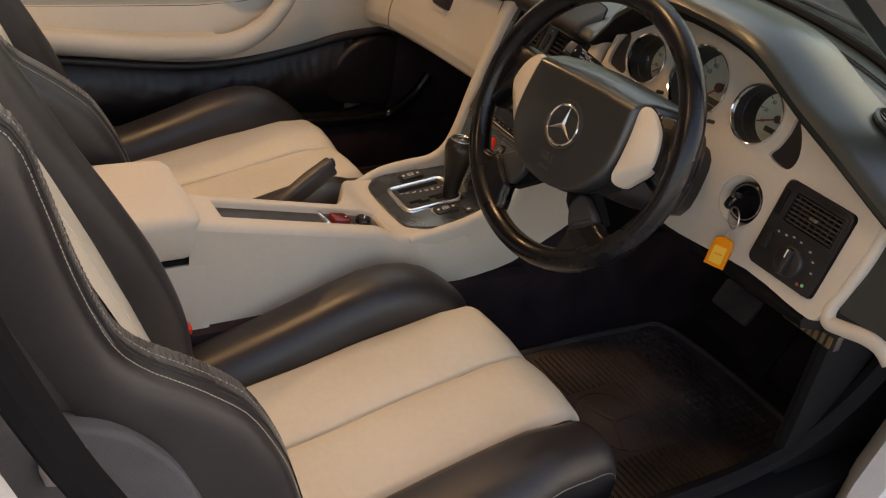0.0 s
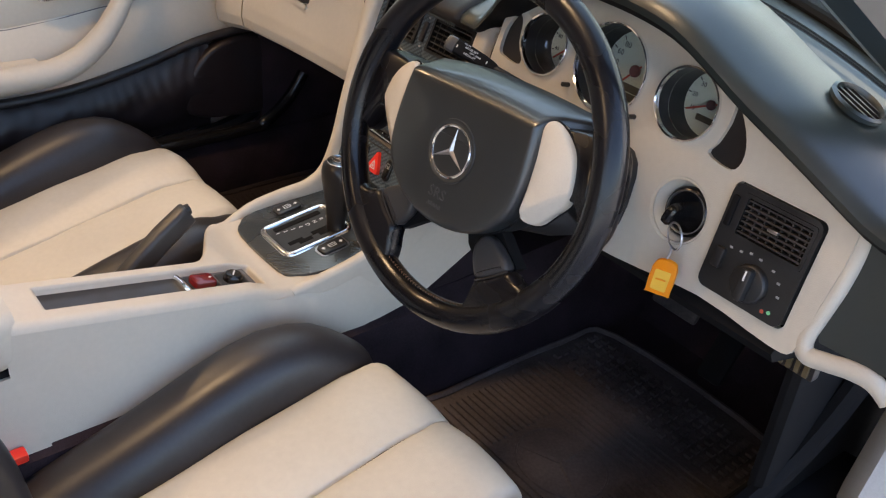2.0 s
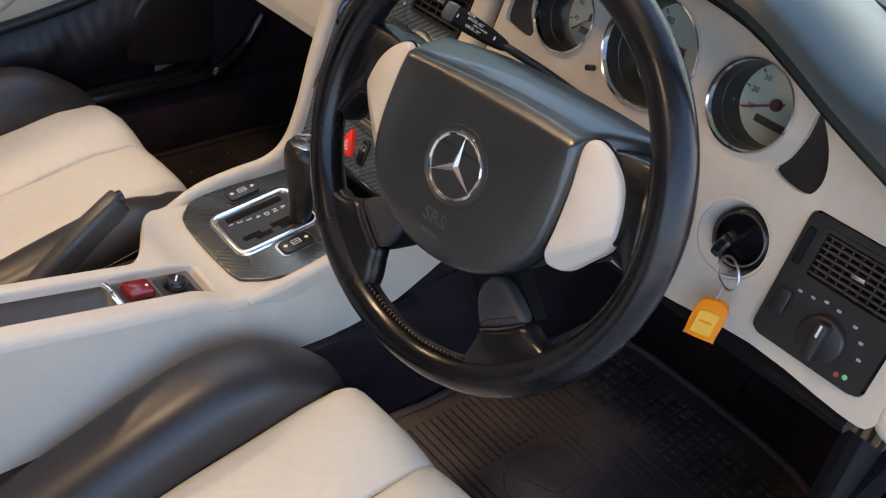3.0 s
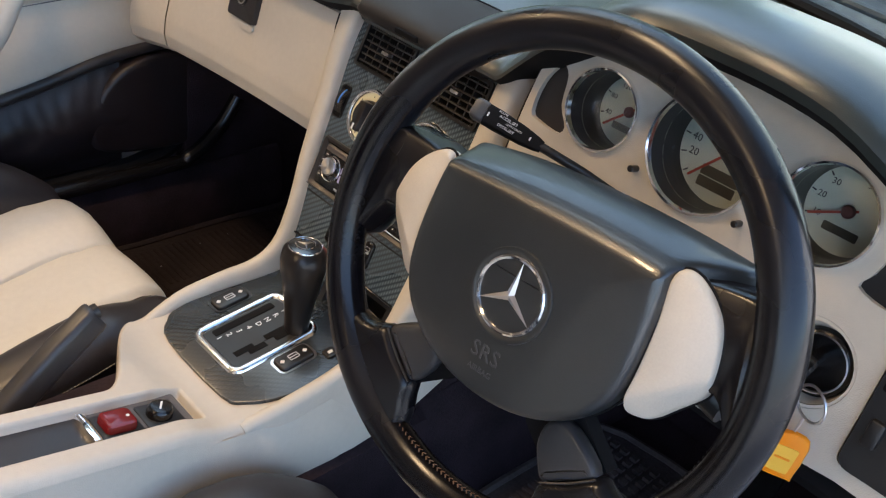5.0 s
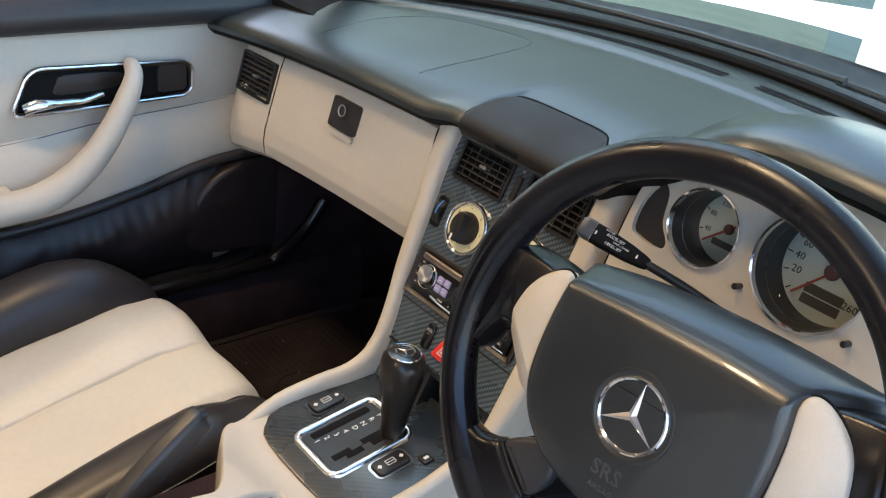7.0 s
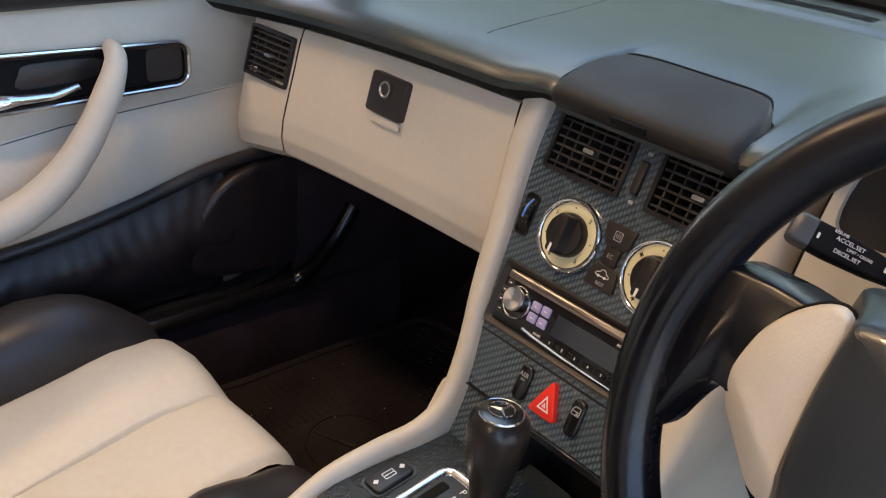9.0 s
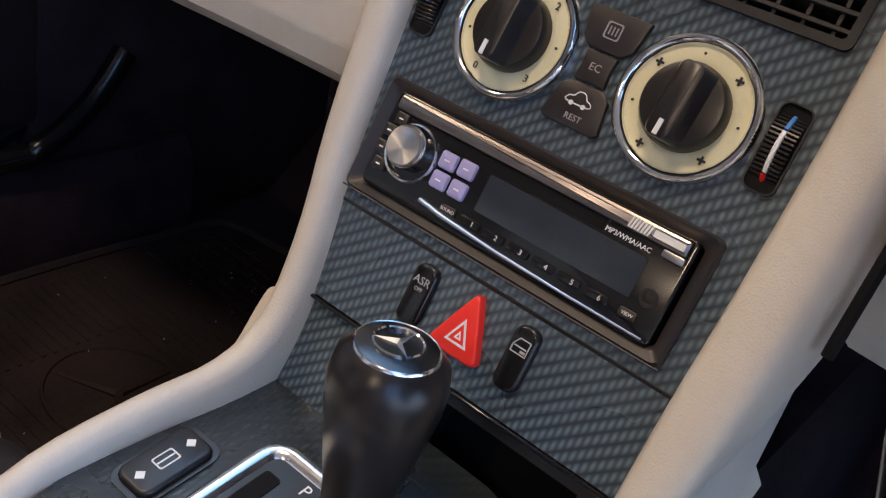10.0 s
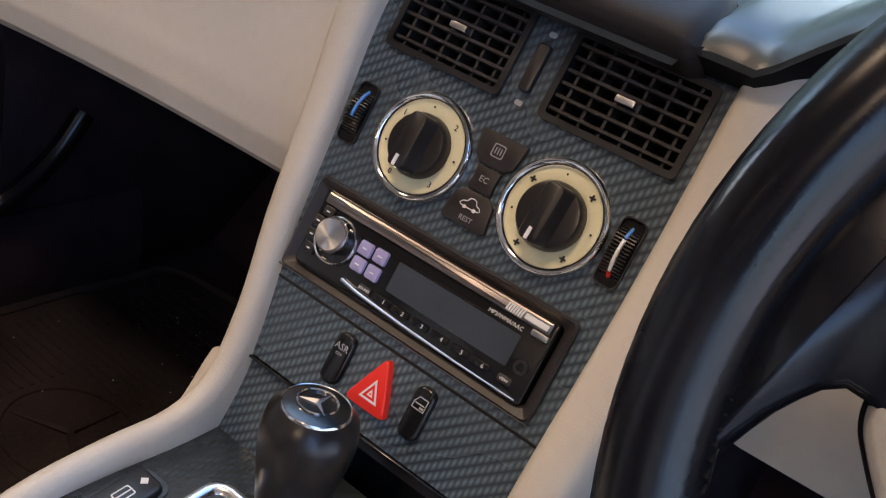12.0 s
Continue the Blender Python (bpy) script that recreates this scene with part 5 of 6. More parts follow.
bm = bmesh.new()
N1, N2 = 120, 20
vv = []
for i in range(N1):
    a = 2 * math.pi * i / N1
    k = RT * rim_bulge(math.degrees(a))
    vv.append([bm.verts.new(((RC - 0.5 * (k - RT) + k * math.cos(b)) * math.cos(a), (RC - 0.5 * (k - RT) + k * math.cos(b)) * math.sin(a), k * 1.04 * math.sin(b))) for b in [2 * math.pi * j / N2 for j in range(N2)]])
for i in range(N1):
    for j in range(N2):
        bm.faces.new((vv[i][j], vv[(i + 1) % N1][j], vv[(i + 1) % N1][(j + 1) % N2], vv[i][(j + 1) % N2]))
rim = part("rim", bm, M_RIM, wheel, "worn black leather rim", M=WF)
for a0, a1 in ((244, 296), (172, 214), (326, 368)):
    for k in range(int((a1 - a0) / 1.5)):
        a = radians(a0 + 1.5 * k)
        r = RC - RT * 0.97
        for lean, ww in ((0.7, 0.0046), (-0.7, 0.0022)):
            part("stitch", box(-0.0004, 0.0004, -0.0015, 0.0015, -0.0006, 0.0006), M_TAN if a0 == 244 else M_DARK, rim, M=WF @ Matrix.Translation((r * math.cos(a), r * math.sin(a), ww)) @ Matrix.Rotation(a, 4, "Z") @ Matrix.Rotation(lean, 4, "X") @ Matrix.Rotation(radians(90), 4, "Y"))

PAD = [(0.0, 0.0625), (0.04, 0.0625), (0.075, 0.0615), (0.0885, 0.0600), (0.0915, 0.0530), (0.0940, 0.034), (0.0955, 0.004), (0.0925, -0.025), (0.080, -0.049), (0.057, -0.0675), (0.030, -0.078), (0.0, -0.0815)]
pad_o = smooth_poly([(WU + u, v + 0.016 * u) for u, v in PAD] + [(WU - u, v - 0.016 * u) for u, v in PAD[-2:0:-1]], 3)


def pad_ring(top, d, w, flare=0.0):
    """One outline of the pad; towards the back its upper edge rises into an arch and its ends flare out."""
    out = []
    for u, v in inset(pad_o, d):
        up = smooth01(v / 0.050)
        e = (u - WU) / 0.095
        spread = flare if e > 0 else 0.35 * flare
        out.append((u + spread * e * up, v + up * top * (0.62 + 0.38 * (1 - e * e) + 0.22 * e), w))
    return out


rings = [pad_ring(0.014, 0.004, -0.044, 0.046), pad_ring(0.0190, 0.001, -0.035, 0.050), pad_ring(0.0195, 0.0, -0.027, 0.044), pad_ring(0.0172, 0.0, -0.014, 0.028), pad_ring(0.0125, 0.0, 0.002, 0.011), pad_ring(0.0065, 0.0, 0.014, 0.002), pad_ring(0.0030, 0.0004, 0.0195), pad_ring(0.0010, 0.0012, 0.0228), pad_ring(0.0, 0.0028, 0.0250), pad_ring(0.0, 0.0052, 0.0262), pad_ring(0.0, 0.009, 0.0268)]
rings += [[(WU + (u - WU) * k, (v + 0.006) * k - 0.006, w) for u, v, w_ in pad_ring(0.0, 0.009, 0)] for k, w in ((0.8, 0.0275), (0.55, 0.0281), (0.3, 0.0284))]
pad = part("airbag_pad", loft(rings), M_PAD, wheel, "black grained airbag pad", M=WF, sharp=60)
EM = WF @ Matrix.Translation((0.0052, -0.002, -0.0022)) @ Matrix.Rotation(radians(-1.5), 4, "Z")
part("badge_well", lathe([(0.0335, 0.0292), (0.0328, 0.0316), (0.0312, 0.0320), (0.0292, 0.0312), (0.0275, 0.0302), (0.0010, 0.0302)], 0, 0, 48), M_PAD, pad, "dark badge surround", M=EM)
emblem(pad, EM, 0.0276, 0.0304)
lettering("SRS", 0.0165, WF @ at2(0.004, -0.0485, 0.0282, 1), M_EMBOSS, pad)
lettering("AIRBAG", 0.0060, WF @ at2(0.004, -0.0615, 0.0280, 1), M_EMBOSS, pad)
part("pad_gap", tube([WF @ Vector((u, v, 0.0035)) for u, v, w_ in pad_ring(0.0, -0.0005, 0) if v < 0.045], 0.0011, 5), M_DARK, pad, "dark shut line round the pad")

# beige inserts: a raised face above, a flap that bends back below
ins = [(0.0950, 0.0660), (0.1055, 0.0655), (0.1190, 0.0560), (0.1290, 0.0435), (0.1345, 0.0300), (0.1375, 0.0170), (0.1385, 0.0060), (0.1370, -0.0020), (0.1330, -0.0085), (0.1240, -0.0200), (0.1120, -0.0345), (0.0990, -0.0360), (0.0945, -0.0270), (0.0950, -0.0040), (0.0938, 0.0310), (0.0905, 0.0560)]
for s in (1, -1):
    poly = smooth_poly([(WU + s * u, v + 0.016 * s * u - (0.004 if s < 0 else 0.0)) for u, v in ins], 3)
    bm = loft([[(u, v, w - (0.20 * max(0.0, abs(u - WU) - 0.094) if w > 0 else 0.0)) for u, v in inset(poly, d)] for d, w in ((0.001, 0.0035), (0, 0.0120), (0.0005, 0.0158), (0.0014, 0.0180), (0.0028, 0.0188))])
    fold_at, fold_no = Vector((WU + s * 0.118, -0.003, 0)), Vector((s * 0.65, -0.755, 0))
    bmesh.ops.bisect_plane(bm, geom=bm.verts[:] + bm.edges[:] + bm.faces[:], plane_co=fold_at, plane_no=fold_no)
    for vert in bm.verts:
        if vert.co.z > 0:
            vert.co.z -= 0.6 * max(0.0, (vert.co - fold_at).dot(fold_no))
    part("spoke_insert", bm, M_INSERT, wheel, "beige spoke insert", M=WF, sharp=42)
    part("insert_gap", tube([WF @ Vector((u, v, 0.0105 - 0.20 * max(0.0, abs(u - WU) - 0.094) - 0.6 * max(0.0, (Vector((u, v, 0)) - fold_at).dot(fold_no)))) for u, v in poly + poly[:1]], 0.0014, 5), M_DARK, wheel, "dark gap round the insert")
    # upper spoke: leather web from the rim to the back of the pad
    lift = 0.0075 if s > 0 else 0.0
    up_s = [(0.074, 0.048 + lift), (0.100, 0.0555 + lift), (0.124, 0.0600 + lift), (0.143, 0.0610 + lift), (0.158, 0.0600 + 0.5 * lift), (0.168, 0.046), (0.174, 0.015), (0.174, -0.022), (0.165, -0.037), (0.154, -0.014), (0.142, 0.000), (0.126, -0.006), (0.105, -0.010), (0.090, -0.008), (0.080, 0.010)]
    part("upper_spoke", loft([[(WU * 0.6 + s * u, v + 0.016 * s * u, w) for u, v in inset(smooth_poly(up_s, 3), d)] for d, w in ((0.003, -0.038), (0, -0.030), (0, -0.012), (0.0010, -0.002), (0.0024, 0.003), (0.0045, 0.0055))]), M_RIM, wheel, "black leather upper spoke", M=WF, sharp=60)
    # lower spoke: stitched leather web at the rim, smooth trim piece towards the pad
    web = [(0.1010, -0.0890), (0.1130, -0.0930), (0.1260, -0.0950), (0.1480, -0.0930), (0.1380, -0.1130), (0.1180, -0.1330), (0.0930, -0.1500), (0.0640, -0.1640), (0.0600, -0.1480), (0.0630, -0.1310), (0.0655, -0.1165), (0.0830, -0.1045)]
    part("lower_spoke", loft([[(WU * 0.6 + s * u, v, w - 0.004 * smooth01((0.10 - math.hypot(u, v)) / 0.05)) for u, v in inset(smooth_poly(web, 3), d)] for d, w in ((0.004, -0.016), (0, -0.008), (0, 0.001), (0.0012, 0.0052), (0.003, 0.0080), (0.0055, 0.0092))]), M_RIM, wheel, "stitched black leather lower spoke", M=WF, sharp=60)
    trim = [(0.0500, -0.0800), (0.0560, -0.0705), (0.0660, -0.0680), (0.0800, -0.0730), (0.1000, -0.0880), (0.0830, -0.1032), (0.0655, -0.1155), (0.0560, -0.1060), (0.0500, -0.0930)]
    part("spoke_trim", loft([[(WU * 0.6 + s * u, v, w) for u, v in inset(smooth_poly(trim, 3), d)] for d, w in ((0.004, -0.012), (0.0004, -0.006), (0.0004, 0.0015), (0.0014, 0.0042), (0.0040, 0.0054), (0.0080, 0.0058))]), M_TRIM, wheel, "smooth black plastic spoke trim", M=WF, sharp=60)
    part("spoke_seam", tube([WF @ Vector((WU * 0.6 + s * u, v, 0.0055)) for u, v in smooth_poly([(0.1005, -0.0888), (0.0835, -0.1040), (0.0655, -0.1162)], 4, False)], 0.0010, 5), M_LEVER, wheel, "pale worn seam edge")
    part("spoke_arm", loft([[(WU * 0.6 + s * u, v, w) for u, v in ((0.020, -0.070), (0.062, -0.058), (0.100, -0.088), (0.068, -0.122), (0.030, -0.092))] for w in (-0.026, -0.010)]), M_DARK, wheel, "dark spoke arm behind the trim", M=WF)
part("hub_back", lathe([(0.060, -0.060), (0.075, -0.048), (0.078, -0.036)], WU, -0.005, 32), M_PLASTIC, wheel, "black hub back", M=WF)

column = thing("steering_column", (0.367, 0.52, 0.80), "black plastic steering column shroud with a cruise stalk", "steering column")
part("shroud", loft([[(u, v, w) for u, v in smooth_poly([(-0.062 * k, 0.030 * k), (0, 0.036 * k), (0.062 * k, 0.030 * k), (0.076 * k, -0.010), (0.066 * k, -0.066 * k), (0, -0.080 * k), (-0.066 * k, -0.066 * k), (-0.076 * k, -0.010)], 3)] for k, w in ((0.82, -0.052), (0.95, -0.060), (1.05, -0.12), (1.05, -0.26))]), M_PLASTIC, column, "black plastic shroud", M=WF, sharp=60)
TIP, END = Vector((0.1897, 0.4748, 0.9185)), Vector((0.2477, 0.505, 0.8985))
sx = (END - TIP).normalized()
sy = (Vector((0.35, -0.72, 0.60)) - sx * sx.dot(Vector((0.35, -0.72, 0.60)))).normalized()
ST = frame3((TIP + END) / 2, sx, sy.cross(sx))
HL = (END - TIP).length / 2
stalk = part("stalk", tube(smooth_poly([tuple(END - sx * 0.004), tuple(END + sx * 0.02), (0.281, 0.530, 0.882), (0.318, 0.555, 0.862)], 4, False), 0.0042, 10), M_PLASTIC, column, "thin black cruise stalk")
part("stalk_head", loft([[(x, y * k, z * k) for y, z in rrect(-0.0092, 0.0092, -0.0072, 0.0072, 0.003)] for x, k in ((-HL + 0.013, 0.99), (-HL * 0.3, 1.0), (HL * 0.45, 0.86), (HL * 0.85, 0.66), (HL, 0.52))]), M_DARK, stalk, "black stalk head", M=ST)
part("stalk_tip", loft([[(x, y * k, z * k) for y, z in rrect(-0.0094, 0.0094, -0.0074, 0.0074, 0.003)] for x, k in ((-HL, 0.74), (-HL + 0.0022, 0.94), (-HL + 0.006, 1.0), (-HL + 0.0125, 1.0))]), M_GREYCAP, stalk, "grey stalk tip", M=ST)
for k, t in enumerate(("RESUME", "ACCEL.SET", "LIMIT / CRUISE", "DECEL.SET")):
    lettering(t, (0.0024, 0.0036, 0.0024, 0.0034)[k], ST @ at2((-0.008, -0.001, 0.006, 0.0)[k], (0.0070, 0.0036, 0.0002, -0.0036)[k], 0.0073), M_WHITE, stalk)
for x in (-0.019, 0.022):
    part("mark", prism(rrect(x - 0.0007, x + 0.0007, -0.0018, 0.0018, 0.0005, 2), 0.0070, 0.0074), M_WHITE, stalk, "white arrow mark", M=ST)
combi = smooth_poly([(0.1600, 0.437, 0.8425), (0.186, 0.446, 0.846), (0.235, 0.466, 0.852), (0.30, 0.498, 0.858)], 4, False)
part("combination_stalk", tube([combi[0]] + combi, [0.0070] + [0.0130, 0.0155, 0.0155, 0.0145, 0.0130, 0.0115, 0.0095, 0.0085, 0.0075, 0.0070, 0.0065, 0.0062, 0.0060], 16, flat=0.72, up=(0.2, -0.8, 0.3)), M_DARK, column, "thick black combination stalk", sharp=70)
low_stalk = [WF @ Vector(p) for p in ((0.06, -0.02, -0.09), (0.10, -0.03, -0.086), (0.135, -0.035, -0.08))]
part("lower_stalk", tube(low_stalk, [0.007, 0.007, 0.008], 10), M_PLASTIC, column, "black indicator stalk")

# ---- key with an amber tag ----
key = thing("ignition_key", DF @ Vector((0.5, -0.07, 0.02)), "black key in the lock with a ring and amber tag", "car key")
kh = frame3(IG @ Vector((0, 0, 0.021)), IG.to_3x3() @ Vector((0.12, -0.06, 1)), IG.to_3x3() @ Vector((0.25, 0.97, 0)))
part("key_head", prism(smooth_poly([(-0.030, 0.007), (-0.008, 0.0105), (0.014, 0.0125), (0.022, 0.008), (0.024, 0), (0.022, -0.008), (0.014, -0.0125), (-0.008, -0.0105), (-0.030, -0.007)], 3), -0.005, 0.005, 0.0025, both=True), M_GLOSS, key, "black plastic key head", M=kh)
rc = DF @ Vector((0.526, -0.090, 0.030))
part("split_ring", tube([(rc.x + 0.0135 * math.cos(a), rc.y - 0.006 * math.cos(a), rc.z + 0.0145 * math.sin(a)) for a in [2 * math.pi * k / 28 for k in range(29)]], 0.0012, 6, False), M_SATIN, key, "thin steel split ring")
part("link", tube([(rc.x - 0.001, rc.y, rc.z - 0.013), (rc.x - 0.002, rc.y + 0.002, rc.z - 0.023), (rc.x - 0.003, rc.y, rc.z - 0.030)], 0.0014, 6), M_SATIN, key, "steel link")
TG = frame3((rc.x - 0.003, rc.y, rc.z - 0.053), (0.96, 0.28, 0.06), (0.10, 0.0, 0.99))
tag = part("tag", prism(smooth_poly([(-0.012, -0.024), (0.012, -0.024), (0.014, -0.021), (0.014, 0.012), (0.007, 0.022), (-0.007, 0.022), (-0.014, 0.012), (-0.014, -0.021)], 2), -0.003, 0.003, 0.0015, both=True), M_ORANGE, key, "amber plastic key tag", M=TG)
part("paper", prism(rrect(-0.009, 0.009, -0.018, 0.009, 0.002), 0.003, 0.0036), M_PAPER, tag, "yellow paper slip", M=TG)
part("writing_bar", prism(rrect(-0.006, 0.006, -0.004, -0.002, 0.0005, 2), 0.0036, 0.004), M_ORANGE, tag, M=TG)

# ---- seats ----
def cush_z(y):
    return 0.432 + 0.21 * y if y < 0.30 else 0.495 + 0.10 * (y - 0.30) - 2.2 * (y - 0.30) ** 2


def seat_profile(y0, n=26):
    """Side line of the cushion: level top, then rolled over the front."""
    pts = [(y0 + (0.34 - y0) * k / (n - 8), None) for k in range(n - 7)]
    out = [(y, cush_z(y)) for y, _ in pts]
    cy, cz, r = 0.352, cush_z(0.34) - 0.040, 0.042
    for k in range(1, 8):
        a = radians(95 - 110 * k / 7)
        out.append((cy + r * math.cos(a) * 1.05, cz + r * math.sin(a)))
    out.append((0.375, 0.36))
    return out


SEAT = seat_profile(-0.16)
bb = Vector((0, -0.407, 0.914))
bf = Vector((0, 0.914, 0.407))
B0 = Vector((0, -0.125, 0.415))


BACK_OUT = [(-0.03, 0.070, 0.095), (0.0, 0.086, 0.097), (0.05, 0.098, 0.098), (0.112, 0.107, 0.098), (0.188, 0.114, 0.097), (0.268, 0.107, 0.094), (0.31, 0.090, 0.092), (0.347, 0.070, 0.090), (0.38, 0.050, 0.088), (0.416, 0.038, 0.087), (0.46, 0.038, 0.086), (0.51, 0.043, 0.086), (0.573, 0.053, 0.086), (0.63, 0.058, 0.084), (0.68, 0.032, 0.08)]
BACK_IN = [(-0.03, 0.045, 0.095), (0.04, 0.068, 0.098), (0.12, 0.088, 0.098), (0.22, 0.094, 0.096), (0.32, 0.087, 0.092), (0.40, 0.078, 0.088), (0.48, 0.071, 0.086), (0.56, 0.064, 0.086), (0.63, 0.055, 0.084), (0.68, 0.030, 0.08)]


def stitch_run(rings, i, step, parent, out):
    """A row of pale stitches along one line of a lofted cover."""
    bms, path = [], [r[i] for r in rings]
    out = out.normalized() * 0.0005
    for p, q in zip(path, path[1:]):
        n = max(1, int((q - p).length / step))
        for k in range(n):
            a, b = p.lerp(q, (k + 0.15) / n) + out, p.lerp(q, (k + 0.8) / n) + out
            bms.append(tube([a, b], 0.00055, 4))
    part("stitching", join(*bms), M_STITCH, parent, "pale stitched seam")


def build_seat(cx, label):
    seat = thing("car_seat", (cx, 0.1, 0.30), label, "car seat", "front seats")
    # two beige halves with a sunk seam between
    def side_x(s, y):
        return 0.144 if cx > 0 or s < 0 else 0.133 + 0.018 * max(0.0, min(1.0, (0.34 - y) / 0.27))

    side_w = {-1: 0.144, 1: 0.144 if cx > 0 else 0.133}
    for s in (-1, 1):
        wd = side_w[s]
        us = [0.0, 0.0007, 0.0014, 0.0022, 0.0034, 0.005, 0.008, 0.013, 0.022, 0.05, 0.09, wd - 0.015, wd - 0.008, wd - 0.003, wd]
        def f(u, i, s=s, wd=wd):
            y, z = SEAT[i]
            crown = 0.006 * (1 - (abs(u - 0.07) / 0.075) ** 2)
            fade = 1 - smooth01((i - 17) / 5)
            groove = -(0.0045 * math.exp(-(u / 0.0022) ** 2) + 0.0035 * math.exp(-(u / 0.012) ** 2)) * fade - 0.008 * math.exp(-((wd - u) / 0.006) ** 2)
            ripple = 0.0035 * noise.noise((u * 14 + s, y * 9, cx * 3))
            k = (crown + groove + ripple)
            return (cx + s * u * side_x(s, y) / wd, y + k * 0.4 * (1 if y > 0.35 else 0), z + k)
        part("cushion_panel", grid(f, us, list(range(len(SEAT)))), M_LEATHER, seat, "pale beige leather seat panel")
    part("cushion_core", box(cx - 0.20, cx + 0.20, -0.20, 0.365, 0.33, 0.405), M_DARK, seat, "dark seat core")
    for s in (-1, 1):
        rings = []
        for y in [-0.18, -0.10, -0.03, 0.04, 0.10, 0.15, 0.20, 0.24, 0.28, 0.31, 0.335, 0.355, 0.37, 0.38, 0.388, 0.393]:
            t = max(0.0, (y - 0.24) / 0.15)
            zt = cush_z(min(y, 0.33)) + (0.050 if s < 0 else 0.018 if cx > 0 else 0.026) * math.sin(min(1, max(0, (y + 0.3) / 0.45)) * math.pi / 2) + (0.018 if s < 0 else 0.004) * math.exp(-((y - 0.20) / 0.10) ** 2) - (0.075 if s < 0 else 0.012) * t ** 2.2 - (0.03 * ((y - 0.38) / 0.013) ** 2 if y > 0.38 and s < 0 else 0.0)
            if s > 0 and y > 0.27:
                roll = cush_z(0.34) - 0.040 + 0.042 * math.sqrt(max(0.0, 1 - (max(0.0, y - 0.352) / 0.0445) ** 2)) + 0.004
                k = smooth01((y - 0.27) / 0.08)
                zt = zt * (1 - k) + roll * k
            wv = (0.251 - 0.020 * (cx < 0 and s > 0) - side_x(s, y) + 0.005) / 2 * (1 - 0.18 * t)
            inner, outer_ = side_x(s, y) - 0.005, side_x(s, y) - 0.005 + 2 * wv
            base = 0.335
            mid, hh = inner + wv, (0.075 if s < 0 else 0.05)
            pr = [(inner, base)] + [(mid - wv * math.copysign(abs(math.cos(radians(q))) ** 0.8, math.cos(radians(q))), zt + 0.004 - hh + hh * math.sin(radians(q)) ** 0.9) for q in range(0, 181, 12)] + [(outer_ - 0.008, base)]
            rings.append([(cx + s * x, y, z) for x, z in pr])
        bo = part("cushion_bolster", loft(rings), M_BLACK, seat, "black leather side bolster", sharp=70)
        stitch_run([[Vector(p) for p in r] for r in rings], 15 if s > 0 else 14, 0.0045, bo, Vector((s, 0, 0.4)))
    # front valance and base
    part("valance", box(cx - 0.21, cx + 0.21, 0.335, 0.372, 0.335, 0.415, 0.012), M_BLACK, seat, "black front valance")
    part("rail_base", box(cx - 0.20, cx + 0.20, -0.15, 0.30, 0.30, 0.338, 0.005), M_PLASTIC, seat, "black seat base")
    # backrest
    for s in (-1, 1):
        us = [0.0, 0.0015, 0.006, 0.03, 0.07, 0.11, 0.13, 0.138]
        ts = [0.0, 0.05, 0.12, 0.2, 0.3, 0.4, 0.5, 0.58, 0.63, 0.66]
        def g(u, t, s=s):
            dep = 0.030 + 0.012 * math.sin(t / 0.66 * math.pi) - 0.008 * math.exp(-(u / 0.004) ** 2) - (0.05 * ((t - 0.58) / 0.08) ** 2 if t > 0.58 else 0)
            p = B0 + bb * t + bf * dep
            return (cx + s * u, p.y, p.z)
        part("back_panel", grid(g, us, ts), M_LEATHER, seat, "pale beige leather back panel")
        rings = []
        tab = BACK_OUT if s > 0 else BACK_IN
        for k in range(45):
            t = -0.03 + 0.71 * k / 44
            fwd, wide = curve_table([(a, b) for a, b, c in tab], t), curve_table([(a, c) for a, b, c in tab], t)
            pr = [(0.134, -0.03), (0.134, 0.020), (0.140, fwd - 0.018), (0.152, fwd - 0.003), (0.170, fwd + 0.004), (0.134 + wide - 0.018, fwd - 0.004), (0.134 + wide - 0.004, fwd - 0.018), (0.134 + wide, fwd - 0.05), (0.134 + wide, -0.02)]
            rings.append([(cx + s * x, *(B0 + bb * t + bf * d).yz) for x, d in smooth_poly(pr, 3, False)])
        bo = part("back_bolster", loft(rings), M_BLACK, seat, "black leather back bolster", sharp=70)
        if s > 0:
            body = [[Vector(p) for p in r] for r in rings[1:-2]]
            for q in (13, 15):
                stitch_run(body, q, 0.0042, bo, Vector((0.7, 0.6, 0.3)))
            def ruche(u, v):
                k = min(len(body) - 2, int(u * (len(body) - 1)))
                f = u * (len(body) - 1) - k
                q = 10.2 + 3.4 * v
                a = int(q)
                p = (body[k][a].lerp(body[k + 1][a], f)).lerp(body[k][a + 1].lerp(body[k + 1][a + 1], f), q - a)
                lift = 0.0004 + 0.0011 * math.sin(math.pi * v) * (0.5 + 0.5 * math.sin(u * 620 + 2.2 * noise.noise((u * 40, v * 2, 0.0))))
                return p + Vector((0.45, 0.7, 0.5)) * lift
            part("ruched_band", grid(ruche, [n / 620 for n in range(621)], [0, 0.15, 0.35, 0.5, 0.65, 0.85, 1]), M_BAND, bo, "ruched leather edge band", sharp=85)
            part("seam_welt", tube([r[14] + Vector((0.0003, 0.0002, 0.0)) for r in body], 0.0013, 6), M_PLASTIC, bo, "dark seam between two stitch rows")
